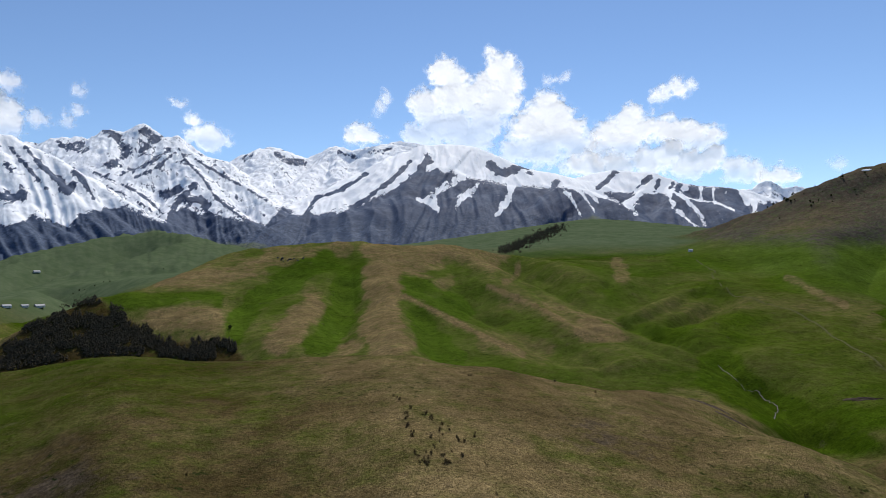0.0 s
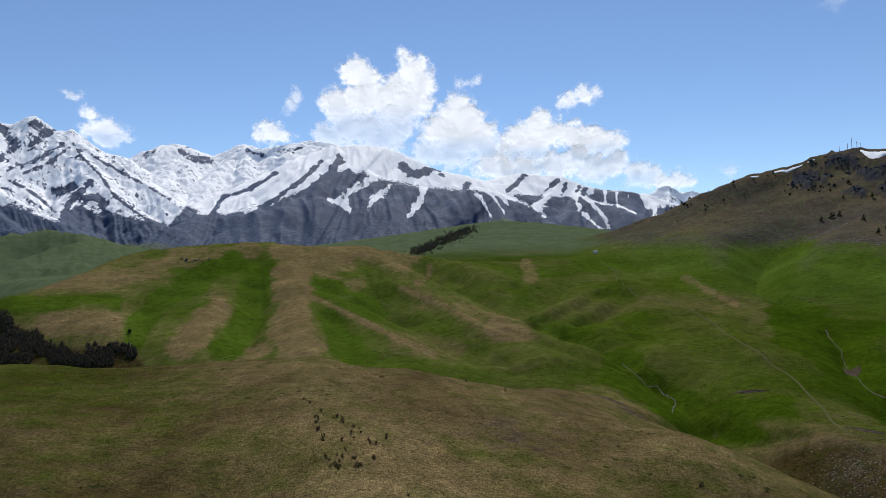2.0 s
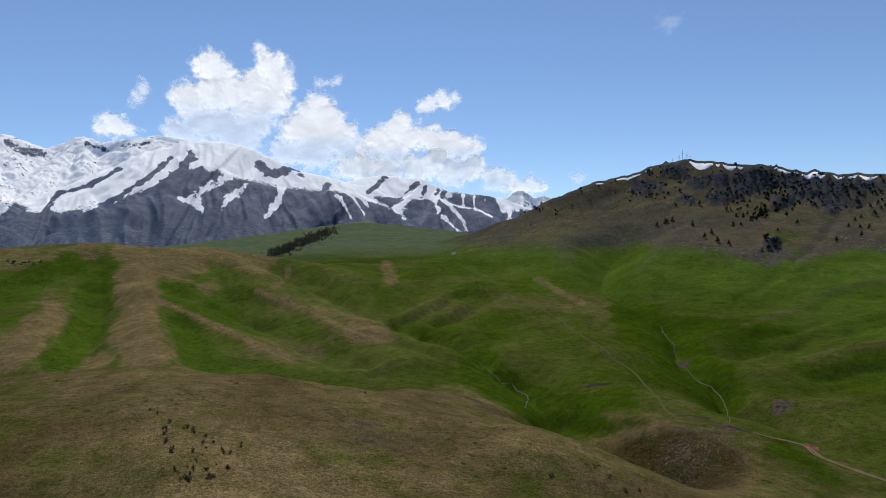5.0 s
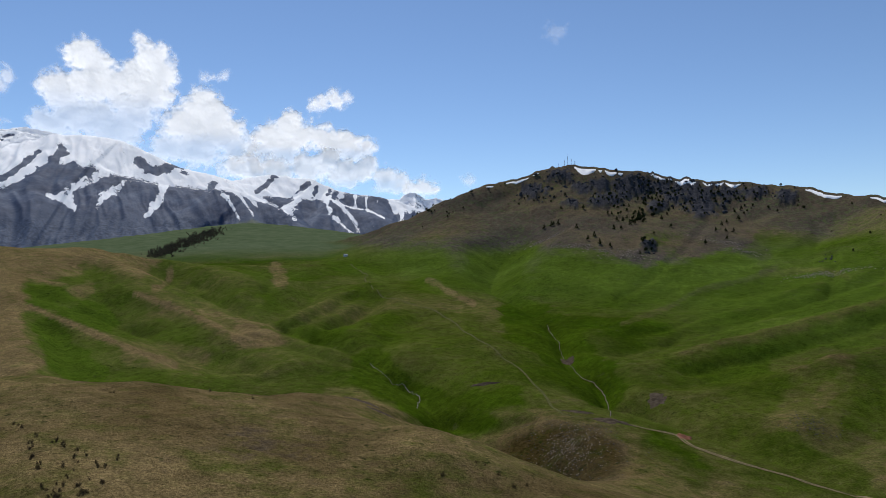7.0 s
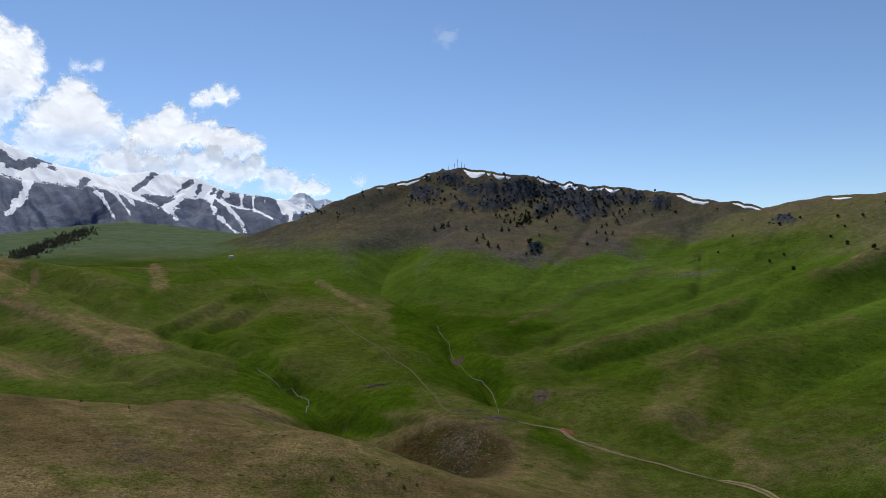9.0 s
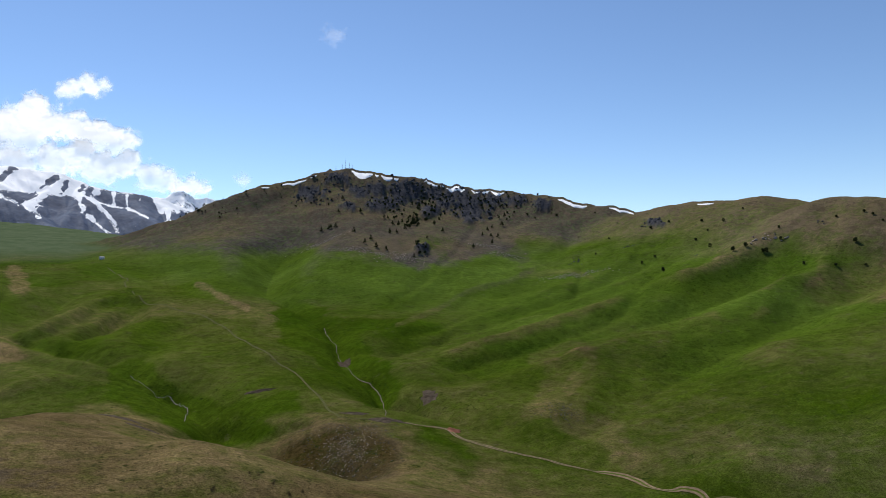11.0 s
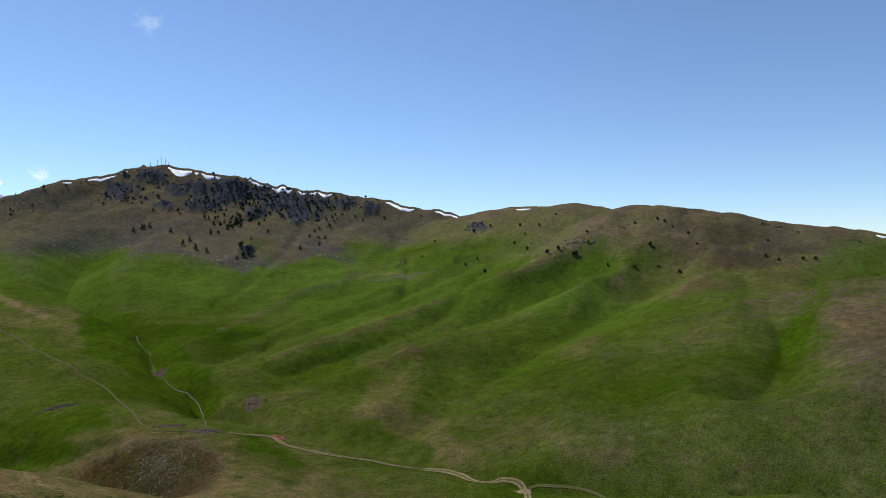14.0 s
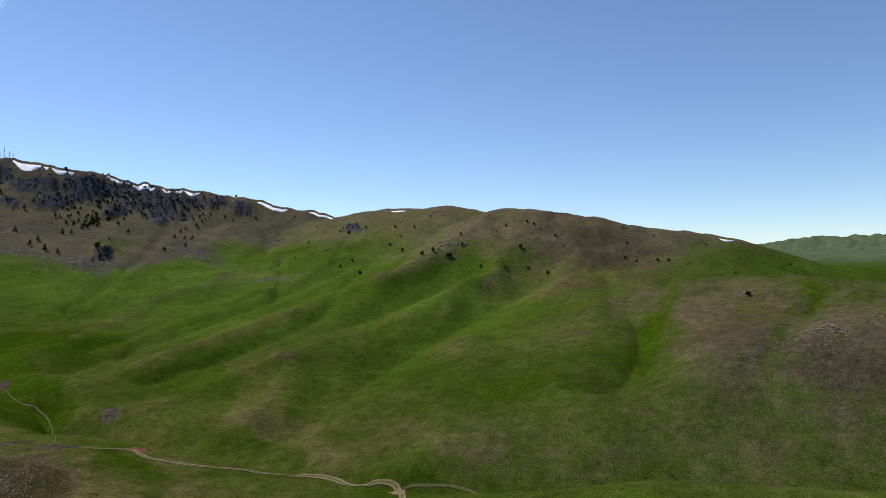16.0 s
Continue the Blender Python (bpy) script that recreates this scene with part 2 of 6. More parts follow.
def grid_mesh(name, X, Y, Z, keep=None, wrap=False, attrs=()):
    """A sheet over a grid of places; keep picks faces."""
    n, m = X.shape
    i = np.arange(n * m).reshape(n, m)
    if wrap:
        i = np.concatenate([i, i[:, :1]], 1)
    f = np.stack([i[:-1, :-1], i[:-1, 1:], i[1:, 1:], i[1:, :-1]], -1).reshape(-1, 4)
    if keep is not None:
        f = f[keep.reshape(-1)]
    co = np.stack([X, Y, Z], -1).reshape(-1, 3)
    used, f = np.unique(f, return_inverse=True)
    f = f.reshape(-1, 4)
    me = bpy.data.meshes.new(name)
    me.vertices.add(len(used))
    me.vertices.foreach_set("co", co[used].astype(np.float32).ravel())
    me.loops.add(f.size)
    me.loops.foreach_set("vertex_index", f.astype(np.int32).ravel())
    me.polygons.add(len(f))
    me.polygons.foreach_set("loop_start", np.arange(0, f.size, 4, dtype=np.int32))
    me.update(calc_edges=True)
    me.polygons.foreach_set("use_smooth", np.ones(len(f), bool))
    for key, values in attrs:
        a = me.attributes.new(key, "FLOAT", "POINT")
        a.data.foreach_set("value", values.reshape(-1)[used].astype(np.float32))
    return me, used


# ---------------------------------------------------------------- materials
def material(name, rough=0.9):
    m = bpy.data.materials.new(name)
    m.use_nodes = True
    b = m.node_tree.nodes["Principled BSDF"]
    b.inputs["Roughness"].default_value = rough
    b.inputs["Specular IOR Level"].default_value = 0.15
    return m, m.node_tree, b


def link(tree, a, b):
    tree.links.new(a, b)


def attr(tree, key):
    n = tree.nodes.new("ShaderNodeAttribute")
    n.attribute_name = key
    return n.outputs["Fac"]


def place(tree, stretch=(1, 1, 1)):
    n = tree.nodes.new("ShaderNodeNewGeometry")
    m = tree.nodes.new("ShaderNodeMapping")
    m.inputs["Scale"].default_value = stretch
    link(tree, n.outputs["Position"], m.inputs["Vector"])
    return m.outputs[0]


def speckle(tree, scale, detail=5.0, rough=0.6, vec=None, lo=0.35, hi=0.65, distort=0.0):
    n = tree.nodes.new("ShaderNodeTexNoise")
    n.inputs["Scale"].default_value, n.inputs["Detail"].default_value = scale, detail
    n.inputs["Roughness"].default_value, n.inputs["Distortion"].default_value = rough, distort
    link(tree, vec if vec is not None else place(tree), n.inputs["Vector"])
    r = tree.nodes.new("ShaderNodeMapRange")
    r.inputs["From Min"].default_value, r.inputs["From Max"].default_value = lo, hi
    link(tree, n.outputs["Fac"], r.inputs["Value"])
    return r.outputs[0]


def blend(tree, fac, a, b, mode="MIX"):
    n = tree.nodes.new("ShaderNodeMix")
    n.data_type, n.blend_type = "RGBA", mode
    for value, k in ((fac, 0), (a, 6), (b, 7)):
        if isinstance(value, (int, float)):
            n.inputs[k].default_value = value
        elif isinstance(value, tuple):
            n.inputs[k].default_value = (*value, 1)
        else:
            link(tree, value, n.inputs[k])
    return n.outputs[2]


def maths(tree, op, a, b=0.0, clamp=False):
    n = tree.nodes.new("ShaderNodeMath")
    n.operation, n.use_clamp = op, clamp
    for k, value in enumerate((a, b)):
        if isinstance(value, (int, float)):
            n.inputs[k].default_value = value
        else:
            link(tree, value, n.inputs[k])
    return n.outputs[0]


def relief(tree, bsdf, height, distance, strength=1.0):
    n = tree.nodes.new("ShaderNodeBump")
    n.inputs["Strength"].default_value, n.inputs["Distance"].default_value = strength, distance
    link(tree, height, n.inputs["Height"])
    link(tree, n.outputs[0], bsdf.inputs["Normal"])


def pasture():
    """Spring pasture: fresh green turf, dry straw grass, bare stony soil."""
    m, t, b = material("pasture", 1.0)
    b.inputs["Specular IOR Level"].default_value = 0.0
    large, middle = speckle(t, 0.006, 4, 0.55), speckle(t, 0.035, 5, 0.6)
    fine = speckle(t, 0.45, 6, 0.7, lo=0.3, hi=0.7)
    tuft = speckle(t, 2.2, 3, 0.7, lo=0.3, hi=0.7)
    green = blend(t, large, (0.0274, 0.0638, 0.0028), (0.0520, 0.0930, 0.0055))
    green = blend(t, maths(t, "MULTIPLY", middle, 0.5), green, (0.0347, 0.0502, 0.0055))
    green = blend(t, maths(t, "MULTIPLY", fine, 0.35), green, (0.0570, 0.0836, 0.0076))
    # A brighter green for the farther meadow and lower slopes.
    green = blend(t, attr(t, "extra_green"), green, blend(t, fine, (0.1000, 0.1680, 0.0240), (0.1480, 0.2200, 0.0440)))
    straw = blend(t, middle, (0.1680, 0.1190, 0.0520), (0.2500, 0.1830, 0.0920))
    straw = blend(t, maths(t, "MULTIPLY", fine, 0.75), straw, (0.0640, 0.0480, 0.0180))
    straw = blend(t, maths(t, "MULTIPLY", tuft, 0.50), straw, (0.3100, 0.2450, 0.1400))
    umber = blend(t, fine, (0.0480, 0.0420, 0.0415), (0.1260, 0.1090, 0.1010))
    umber = blend(t, maths(t, "MULTIPLY", speckle(t, 0.9, 3, 0.7, lo=0.55, hi=0.7), 0.4), umber, (0.1500, 0.1320, 0.1120))
    straw = blend(t, attr(t, "umber"), straw, umber)
    # Dark olive-brown grass; under the wood it also holds the trees' shade.
    straw = blend(t, attr(t, "heath_and_shade"), straw, blend(t, fine, (0.0310, 0.0240, 0.0080), (0.0930, 0.0680, 0.0280)))
    soil = blend(t, fine, (0.058, 0.043, 0.029), (0.118, 0.092, 0.068))
    soil = blend(t, maths(t, "MULTIPLY", tuft, 0.4), soil, (0.128, 0.105, 0.084))
    path = speckle(t, 1.0, 3, 0.6, place(t, (0.07, 0.07, 1.1)), 0.54, 0.66)      # narrow trodden terraces along the slope
    path = maths(t, "MULTIPLY", path, maths(t, "MULTIPLY", attr(t, "worn"), 0.30))
    edge = maths(t, "MULTIPLY", maths(t, "SUBTRACT", speckle(t, 0.11, 7, 0.75), 0.5), 0.85)
    dry = attr(t, "dry")
    dry = maths(t, "ADD", dry, maths(t, "MULTIPLY", edge, maths(t, "MULTIPLY", dry, 1.5, True)), True)
    bare = maths(t, "ADD", attr(t, "bare"), edge, False)
    bare_r = t.nodes.new("ShaderNodeMapRange")
    bare_r.inputs["From Min"].default_value, bare_r.inputs["From Max"].default_value = 0.30, 0.75
    link(t, bare, bare_r.inputs["Value"])
    colour = blend(t, bare_r.outputs[0], blend(t, dry, green, straw), soil)
    colour = blend(t, path, colour, (0.1150, 0.1000, 0.0640))
    mottle = speckle(t, 0.16, 6, 0.75, lo=0.30, hi=0.70)
    colour = blend(t, 0.75, colour, blend(t, mottle, (0.40, 0.42, 0.38), (1.18, 1.16, 1.12)), "MULTIPLY")
    colour = blend(t, 0.6, colour, blend(t, speckle(t, 0.028, 6, 0.65, lo=0.32, hi=0.68), (0.66, 0.66, 0.66), (1.22, 1.20, 1.15)), "MULTIPLY")
    colour = blend(t, 0.9, colour, blend(t, speckle(t, 1.1, 5, 0.85, lo=0.34, hi=0.66), (0.40, 0.40, 0.40), (1.58, 1.55, 1.47)), "MULTIPLY")
    weeds = speckle(t, 0.42, 2, 0.5, lo=0.62, hi=0.70)
    patch = speckle(t, 0.018, 3, 0.6, lo=0.45, hi=0.60)
    colour = blend(t, maths(t, "MULTIPLY", maths(t, "MULTIPLY", weeds, patch), 0.75), colour, (0.012, 0.024, 0.006))
    # Far ridges turn a paler, greyer green: distance haze put into the colour.
    colour = blend(t, attr(t, "far_haze"), colour, blend(t, middle, (0.066, 0.094, 0.046), (0.094, 0.120, 0.066)))
    # Crag rock, with the blue shade on its faces put into the colour.
    stone = blend(t, speckle(t, 0.22, 6, 0.75), (0.016, 0.018, 0.025), (0.075, 0.075, 0.082))
    colour = blend(t, attr(t, "rock"), colour, stone)
    link(t, colour, b.inputs["Base Color"])
    relief(t, b, maths(t, "ADD", maths(t, "MULTIPLY", fine, 0.6), maths(t, "MULTIPLY", tuft, 0.4)), 0.5, 0.8)
    return m


def snow_rock():
    """Mountain flanks: dark scree and forest below, distance haze put into their blue, wind-packed snow above."""
    m, t, b = material("snow_and_hazy_rock", 0.8)
    fine, mid = speckle(t, 0.06, 8, 0.7), speckle(t, 0.012, 6, 0.65)
    # Rock and forest are tinted blue to stand in for distance haze.
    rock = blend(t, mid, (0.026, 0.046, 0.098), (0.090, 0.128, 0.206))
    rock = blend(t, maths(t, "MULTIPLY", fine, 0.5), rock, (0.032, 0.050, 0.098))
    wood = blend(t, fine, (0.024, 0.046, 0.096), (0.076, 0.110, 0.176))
    # Turf paled and greyed, the same haze mixed into its colour.
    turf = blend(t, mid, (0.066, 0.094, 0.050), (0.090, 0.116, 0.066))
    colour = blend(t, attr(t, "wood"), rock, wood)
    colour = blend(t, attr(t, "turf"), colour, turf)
    streak = speckle(t, 0.035, 7, 0.72, place(t, (1.0, 1.0, 0.25)), 0.3, 0.7, 0.8)
    grit = speckle(t, 0.16, 4, 0.7, lo=0.3, hi=0.7)
    edge = maths(t, "ADD", maths(t, "MULTIPLY", maths(t, "SUBTRACT", streak, 0.5), 0.55), maths(t, "MULTIPLY", maths(t, "SUBTRACT", grit, 0.5), 0.45))
    trees = speckle(t, 0.11, 3, 0.6, lo=0.52, hi=0.62)
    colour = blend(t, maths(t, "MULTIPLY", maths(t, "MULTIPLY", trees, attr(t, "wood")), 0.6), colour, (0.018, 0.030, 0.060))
    s = t.nodes.new("ShaderNodeMapRange")
    s.inputs["From Min"].default_value, s.inputs["From Max"].default_value = 0.45, 0.55
    link(t, maths(t, "ADD", attr(t, "snow"), edge), s.inputs["Value"])
    white = blend(t, mid, (0.90, 0.92, 0.95), (0.96, 0.965, 0.975))
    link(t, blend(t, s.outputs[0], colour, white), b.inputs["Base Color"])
    relief(t, b, fine, 2.5, 0.5)
    return m


M_PASTURE, M_SNOW_ROCK = pasture(), snow_rock()


# ---------------------------------------------------------------- ground: one sheet to the horizon, cut into its landforms
def box_blur(a, n, axis):
    pad = [(0, 0), (0, 0)]
    pad[axis] = (n + 1, n)
    c = np.cumsum(np.pad(a, pad, mode="edge"), axis)
    k = 2 * n + 1
    return (c[k:] - c[:-k]) / k if axis == 0 else (c[:, k:] - c[:, :-k]) / k


bearings = np.concatenate([np.arange(-42, 108, 0.13), np.arange(108, 318, 3.0)])
rings = np.concatenate([np.geomspace(4, 95, 12)[:-1], np.geomspace(95, 2000, 370)[:-1], np.geomspace(2000, 4900, 46)])
RING, BEAR = np.meshgrid(rings, np.radians(bearings), indexing="ij")
GX, GY = RING * np.sin(BEAR), RING * np.cos(BEAR)
GZ, WHO, SHARE = land(GX, GY, True)
ELEV = np.degrees(np.arctan2(GZ - EYE.z, RING))
FIRST = int(np.searchsorted(rings, 96))


def on_ground(bearing, elevation, least=96):
    """The place where the ground is seen from the lookout on that bearing at that elevation (the brow, if above it)."""
    p = np.where(rings[FIRST:] < least, -90, ELEV[FIRST:, int(round((bearing + 42) / 0.13))])
    hit = np.nonzero(p >= elevation)[0]
    d = rings[FIRST + (int(hit[0]) if len(hit) else int(np.argmax(p[:365])))]
    b = radians(bearing)
    return d * math.sin(b), d * math.cos(b)


def columns(low, high, margin):
    return slice(max(int((low - margin + 42) / 0.13), 0), int((high + margin + 42) / 0.13) + 2)


RELIEF = np.zeros_like(GZ)


def fold(height, width, *line):
    """A rib (or, with a negative height, a crease) of the slopes along a line of bearing and elevation."""
    p = np.array([(*on_ground(b, e), 0.0) for b, e in line])
    c = columns(min(b for b, _ in line), max(b for b, _ in line), math.degrees(2.6 * width / np.hypot(p[:, 0], p[:, 1]).min()))
    wobble = width * 0.35 * fbm(GX[:, c] / (width * 4), GY[:, c] / (width * 4), 57, 2)
    off = line_field(GX[:, c], GY[:, c], curve_line(p, 3))[0] + wobble
    RELIEF[:, c] += 1.3 * height * np.exp(-(off / width) ** 2)


fold(2.4, 22.0, (-5.47, -0.82), (-5.04, -2.19), (-4.38, -4.02), (-4.64, -7.17))
fold(2.4, 12.0, (-4.59, -2.29), (-2.78, -3.15), (0.4, -4.8), (3.6, -6.44), (6.34, -7.74))
fold(-3.5, 10.8, (-8.16, -1.9), (-8.32, -3.92), (-9.0, -6.35))
fold(2.0, 22.0, (-11.45, -3.39), (-11.9, -5.14), (-12.55, -7.08))
fold(-2.6, 8.4, (-9.47, -0.31), (-12.5, -1.37), (-15.79, -3.25), (-16.09, -5.4))
fold(-3.1, 9.6, (-3.22, -1.77), (-0.95, -2.81), (1.56, -4.0), (4.07, -5.31))
fold(-2.6, 9.6, (-2.11, -4.53), (-1.0, -6.59), (0.59, -8.2))
fold(2.4, 11.0, (3.66, -2.24), (5.49, -3.0), (7.77, -3.98), (9.58, -5.04), (11.38, -6.12))
fold(-2.6, 8.4, (4.06, -6.45), (7.72, -7.29), (11.34, -8.27), (13.12, -9.23))
fold(2.4, 12.0, (13.13, -8.7), (15.36, -8.23), (17.1, -8.41))
fold(-2.2, 6.0, (8.71, -2.16), (6.88, -1.91), (5.5, -1.9))
fold(-2.6, 7.2, (6.88, -2.14), (8.91, -3.99), (10.93, -5.58), (13.18, -6.03), (15.82, -6.99), (18.41, -7.95), (21.35, -8.72), (23.58, -10.19))
fold(2.8, 12.0, (21.26, -2.1), (18.48, -3.33), (14.98, -4.68), (13.72, -5.31))
fold(-3.1, 7.2, (19.77, -3.2), (16.73, -4.67), (14.52, -5.71))
fold(2.8, 12.0, (21.45, -2.97), (18.89, -4.48), (16.71, -5.91))
fold(-2.6, 7.2, (21.85, -3.76), (19.31, -5.18), (17.13, -6.66))
fold(2.4, 14.0, (23.08, -3.96), (20.14, -5.95), (17.98, -7.52))
fold(-2.6, 9.6, (25.48, -4.57), (23.04, -6.32), (21.78, -8.07))
fold(2.8, 14.0, (21.07, -1.13), (21.68, -2.01), (23.51, -3.09), (27.05, -4.37), (29.67, -6.11), (31.46, -7.72))
fold(2.4, 12.0, (26.13, -1.68), (27.85, -2.64), (29.71, -3.66), (31.16, -4.44))
fold(-2.6, 7.2, (30.45, -3.44), (32.23, -4.41), (33.27, -4.98))
fold(1.6, 10.0, (8.73, -1.01), (11.46, -0.59), (14.14, -1.53), (15.01, -2.43))
fold(-1.8, 6.0, (15.03, -0.99), (13.24, -2.2), (11.41, -3.77))
fold(1.8, 12.0, (41.48, -5.3), (44.67, -4.1), (47.3, -2.66), (50.88, -1.74), (52.7, -0.85))
fold(-2.0, 6.0, (42.1, -6.15), (45.09, -5.62), (48.17, -4.39), (51.76, -3.48), (54.5, -2.71))
fold(1.8, 11.0, (43.78, -6.97), (48.15, -5.6), (52.65, -4.82), (55.4, -3.97), (58.18, -2.86), (61.88, -1.44))
fold(-2.0, 5.4, (43.35, -7.73), (46.39, -5.76), (50.84, -5.18), (54.95, -3.91), (56.44, -1.46), (56.28, 0.01))
fold(2.0, 14.0, (50.8, -8.76), (53.53, -7.77), (56.05, -7.11), (58.13, -6.24), (62.76, -3.84), (64.62, -2.02), (67.37, -0.59), (70.54, 1.18), (72.99, 3.38))
fold(-2.2, 7.2, (46.36, -8.84), (51.71, -7.72), (55.37, -6.47), (59.53, -4.71), (61.41, -1.99), (63.36, -0.54))
fold(1.8, 18.0, (56.28, -7.39), (56.94, -9.11), (55.31, -11.73), (52.55, -13.37))
fold(-1.5, 10.8, (59.94, -8.26), (59.45, -10.93), (56.19, -13.92))
fold(1.8, 18.0, (70.54, 1.18), (71.83, -0.64), (70.91, -2.88), (69.08, -6.48), (73.02, -8.19), (76.83, -9.46), (79.25, -12.19))
fold(-2.0, 10.8, (73.87, -8.83), (75.97, -10.69), (77.2, -12.31), (77.99, -14.32))
fold(1.8, 12.0, (63.48, -17.46), (66.67, -16.5), (68.27, -14.86), (68.52, -13.28), (69.45, -10.89))
fold(-2.0, 8.4, (64.65, -15.27), (66.7, -14.81), (67.4, -13.09))
fold(-1.5, 9.6, (74.06, 2.46), (74.88, -0.23), (75.68, -2.89))
fold(1.4, 18.0, (79.93, 3.16), (79.47, 0.15), (79.01, -2.88))
fold(-1.5, 10.8, (83.08, 2.2), (82.64, -0.75), (82.96, -4.54))
fold(-2.0, 8.4, (87.11, -2.01), (86.34, -4.46), (85.56, -6.93), (85.14, -9.38))
fold(1.4, 14.0, (88.53, -2.24), (87.26, -3.83), (86.49, -6.08))
fold(-1.5, 6.0, (62.4, 2.7), (61.46, 1.33), (60.51, -0.5))
fold(1.4, 12.0, (66.53, 3.54), (64.68, 1.74), (63.28, -0.08))
fold(-1.5, 6.0, (69.22, 2.57), (66.94, 0.79), (64.86, -1.47))
fold(1.4, 12.0, (55.02, 1.87), (53.63, 0.51), (51.33, -1.29))
fold(-2.0, 7.2, (48.24, 2.83), (46.45, 0.59), (44.26, -1.38), (41.28, -3.29))
fold(1.4, 14.0, (45.16, 2.84), (43.86, 1.07), (42.15, -0.24))
fold(1.4, 14.0, (52.74, 2.81), (50.46, 1.0), (48.65, -0.34))
fold(-1.5, 7.2, (54.99, -0.43), (55.47, 1.41), (55.03, 3.25))
fold(2.8, 20.0, (27.25, -15.93), (30.48, -14.65), (33.7, -13.82), (36.92, -13.04), (39.64, -13.18), (41.86, -14.11))
fold(-3.5, 7.2, (23.67, -12.54), (27.29, -13.37), (30.95, -13.88), (34.17, -13.22))
fold(-2.0, 8.4, (93.82, -7.83), (95.74, -5.3), (97.23, -3.63), (98.68, -2.4))
fold(1.4, 16.0, (89.57, -2.88), (87.9, -4.62), (87.44, -7.22), (88.22, -9.75))
fold(-1.5, 12.0, (73.28, -10.51), (74.61, -12.7), (79.09, -15.18))
fold(1.4, 20.0, (70.11, -7.36), (74.64, -10.95), (81.3, -15.1), (85.58, -17.32))
fold(-2.6, 5, (35.66, -5.57), (36.55, -6.93), (36.99, -8.28), (38.34, -9.62), (39.68, -10.49), (40.33, -11.79))
GZ = GZ + RELIEF
deg = np.degrees(np.arctan2(GX, GY))
bump = (GZ - box_blur(box_blur(GZ, 8, 0), 26, 1)) / (RING * 0.006)     # convex places stand out
broad = fbm(GX / 140, GY / 140, 21, 4)
fine = fbm(GX / 40, GY / 40, 23, 4)
extra_green = 0.55 * step(-6, -24, deg) * step(185, 235, RING) + 0.25 * step(0.35, 0.7, fbm(GX / 60, GY / 60, 29, 3))
rise = np.degrees(np.arctan2(GZ - EYE.z, RING)) + 0.9 * broad
STROKES = np.zeros_like(GZ)
ragged = fbm(GX / 45, GY / 45, 61, 5, 0.6)
sight_angle = np.degrees(np.arctan2(GZ - EYE.z, RING))


def dry_stroke(value, width, *line):
    """A patch of straw grass (or of green, when negative) along a line of bearing and elevation; width in degrees."""
    c = columns(min(b for b, _ in line), max(b for b, _ in line), 1.8 * width)
    p = curve_line([(b, e, 0.0) for b, e in line], 3)
    off = line_field(deg[:, c], sight_angle[:, c], p)[0] / width
    STROKES[:, c] += value * step(1.35, 0.65, off + 0.45 * ragged[:, c])


dry_stroke(0.75, 1.5, (-5.0, 1.0), (-1.37, 0.73), (-4.11, -0.38), (-4.81, -1.97))
dry_stroke(0.85, 1.25, (-5.04, -1.96), (-4.84, -4.46), (-5.08, -6.26))
dry_stroke(0.85, 1.6, (-5.08, -5.59), (-4.42, -7.18))
dry_stroke(0.8, 1.0, (-10.59, -3.63), (-12.11, -5.13), (-13.4, -6.6))
dry_stroke(0.75, 0.9, (-22.16, -4.34), (-20.26, -4.01), (-18.3, -4.52))
dry_stroke(0.7, 0.5, (-6.88, -6.74), (-9.54, -7.52), (-11.28, -7.79))
dry_stroke(0.8, 0.21, (-4.59, -2.29), (-2.78, -3.15), (0.4, -4.8), (3.6, -6.44), (6.34, -7.74))
dry_stroke(0.7, 0.18, (3.66, -2.24), (5.49, -3.0), (7.77, -3.98), (9.58, -5.04))
dry_stroke(0.6, 0.24, (6.07, -0.52), (5.88, -1.44), (5.04, -1.89))
dry_stroke(0.6, 0.55, (13.93, -0.62), (14.23, -1.53))
dry_stroke(0.5, 0.26, (26.13, -1.68), (27.85, -2.64), (29.71, -3.66))
dry_stroke(0.6, 1.0, (-0.91, 0.95), (2.31, 0.45), (4.15, 0.06))
dry_stroke(0.45, 0.7, (-21.77, -1.37), (-17.88, -1.04), (-14.6, -0.23))
dry_stroke(0.6, 0.7, (-13.76, 0.42), (-10.77, 0.38), (-8.13, 1.03))
dry_stroke(0.5, 0.6, (0.44, -1.83), (-0.95, -2.72))
dry_stroke(0.4, 0.8, (11.39, -5.58), (13.62, -6.03))
dry_stroke(0.35, 0.9, (8.68, -4.22), (10.94, -5.36), (13.18, -6.03))
dry_stroke(0.35, 0.9, (3.6, -6.67), (7.72, -7.38))
dry_stroke(-0.8, 1.0, (-7.94, -1.68), (-8.18, -3.93), (-9.3, -6.12), (-10.41, -7.62))
dry_stroke(-0.7, 0.8, (-9.46, 0.14), (-12.08, -1.38), (-15.46, -3.48), (-16.7, -5.37))
dry_stroke(-0.7, 0.8, (-3.22, -2.0), (-0.95, -2.95), (1.56, -4.0))
dry_stroke(-0.8, 0.9, (-2.11, -4.53), (-1.0, -6.59), (0.82, -8.21))
dry_stroke(-0.5, 0.6, (-25.43, -2.68), (-17.89, -2.96))
dry_stroke(0.4, 0.8, (35.06, -14.86), (39.17, -14.39), (41.38, -16.43), (36.85, -17.37))
dry_stroke(0.3, 0.6, (28.68, -11.75), (21.45, -10.84), (17.93, -10.52))
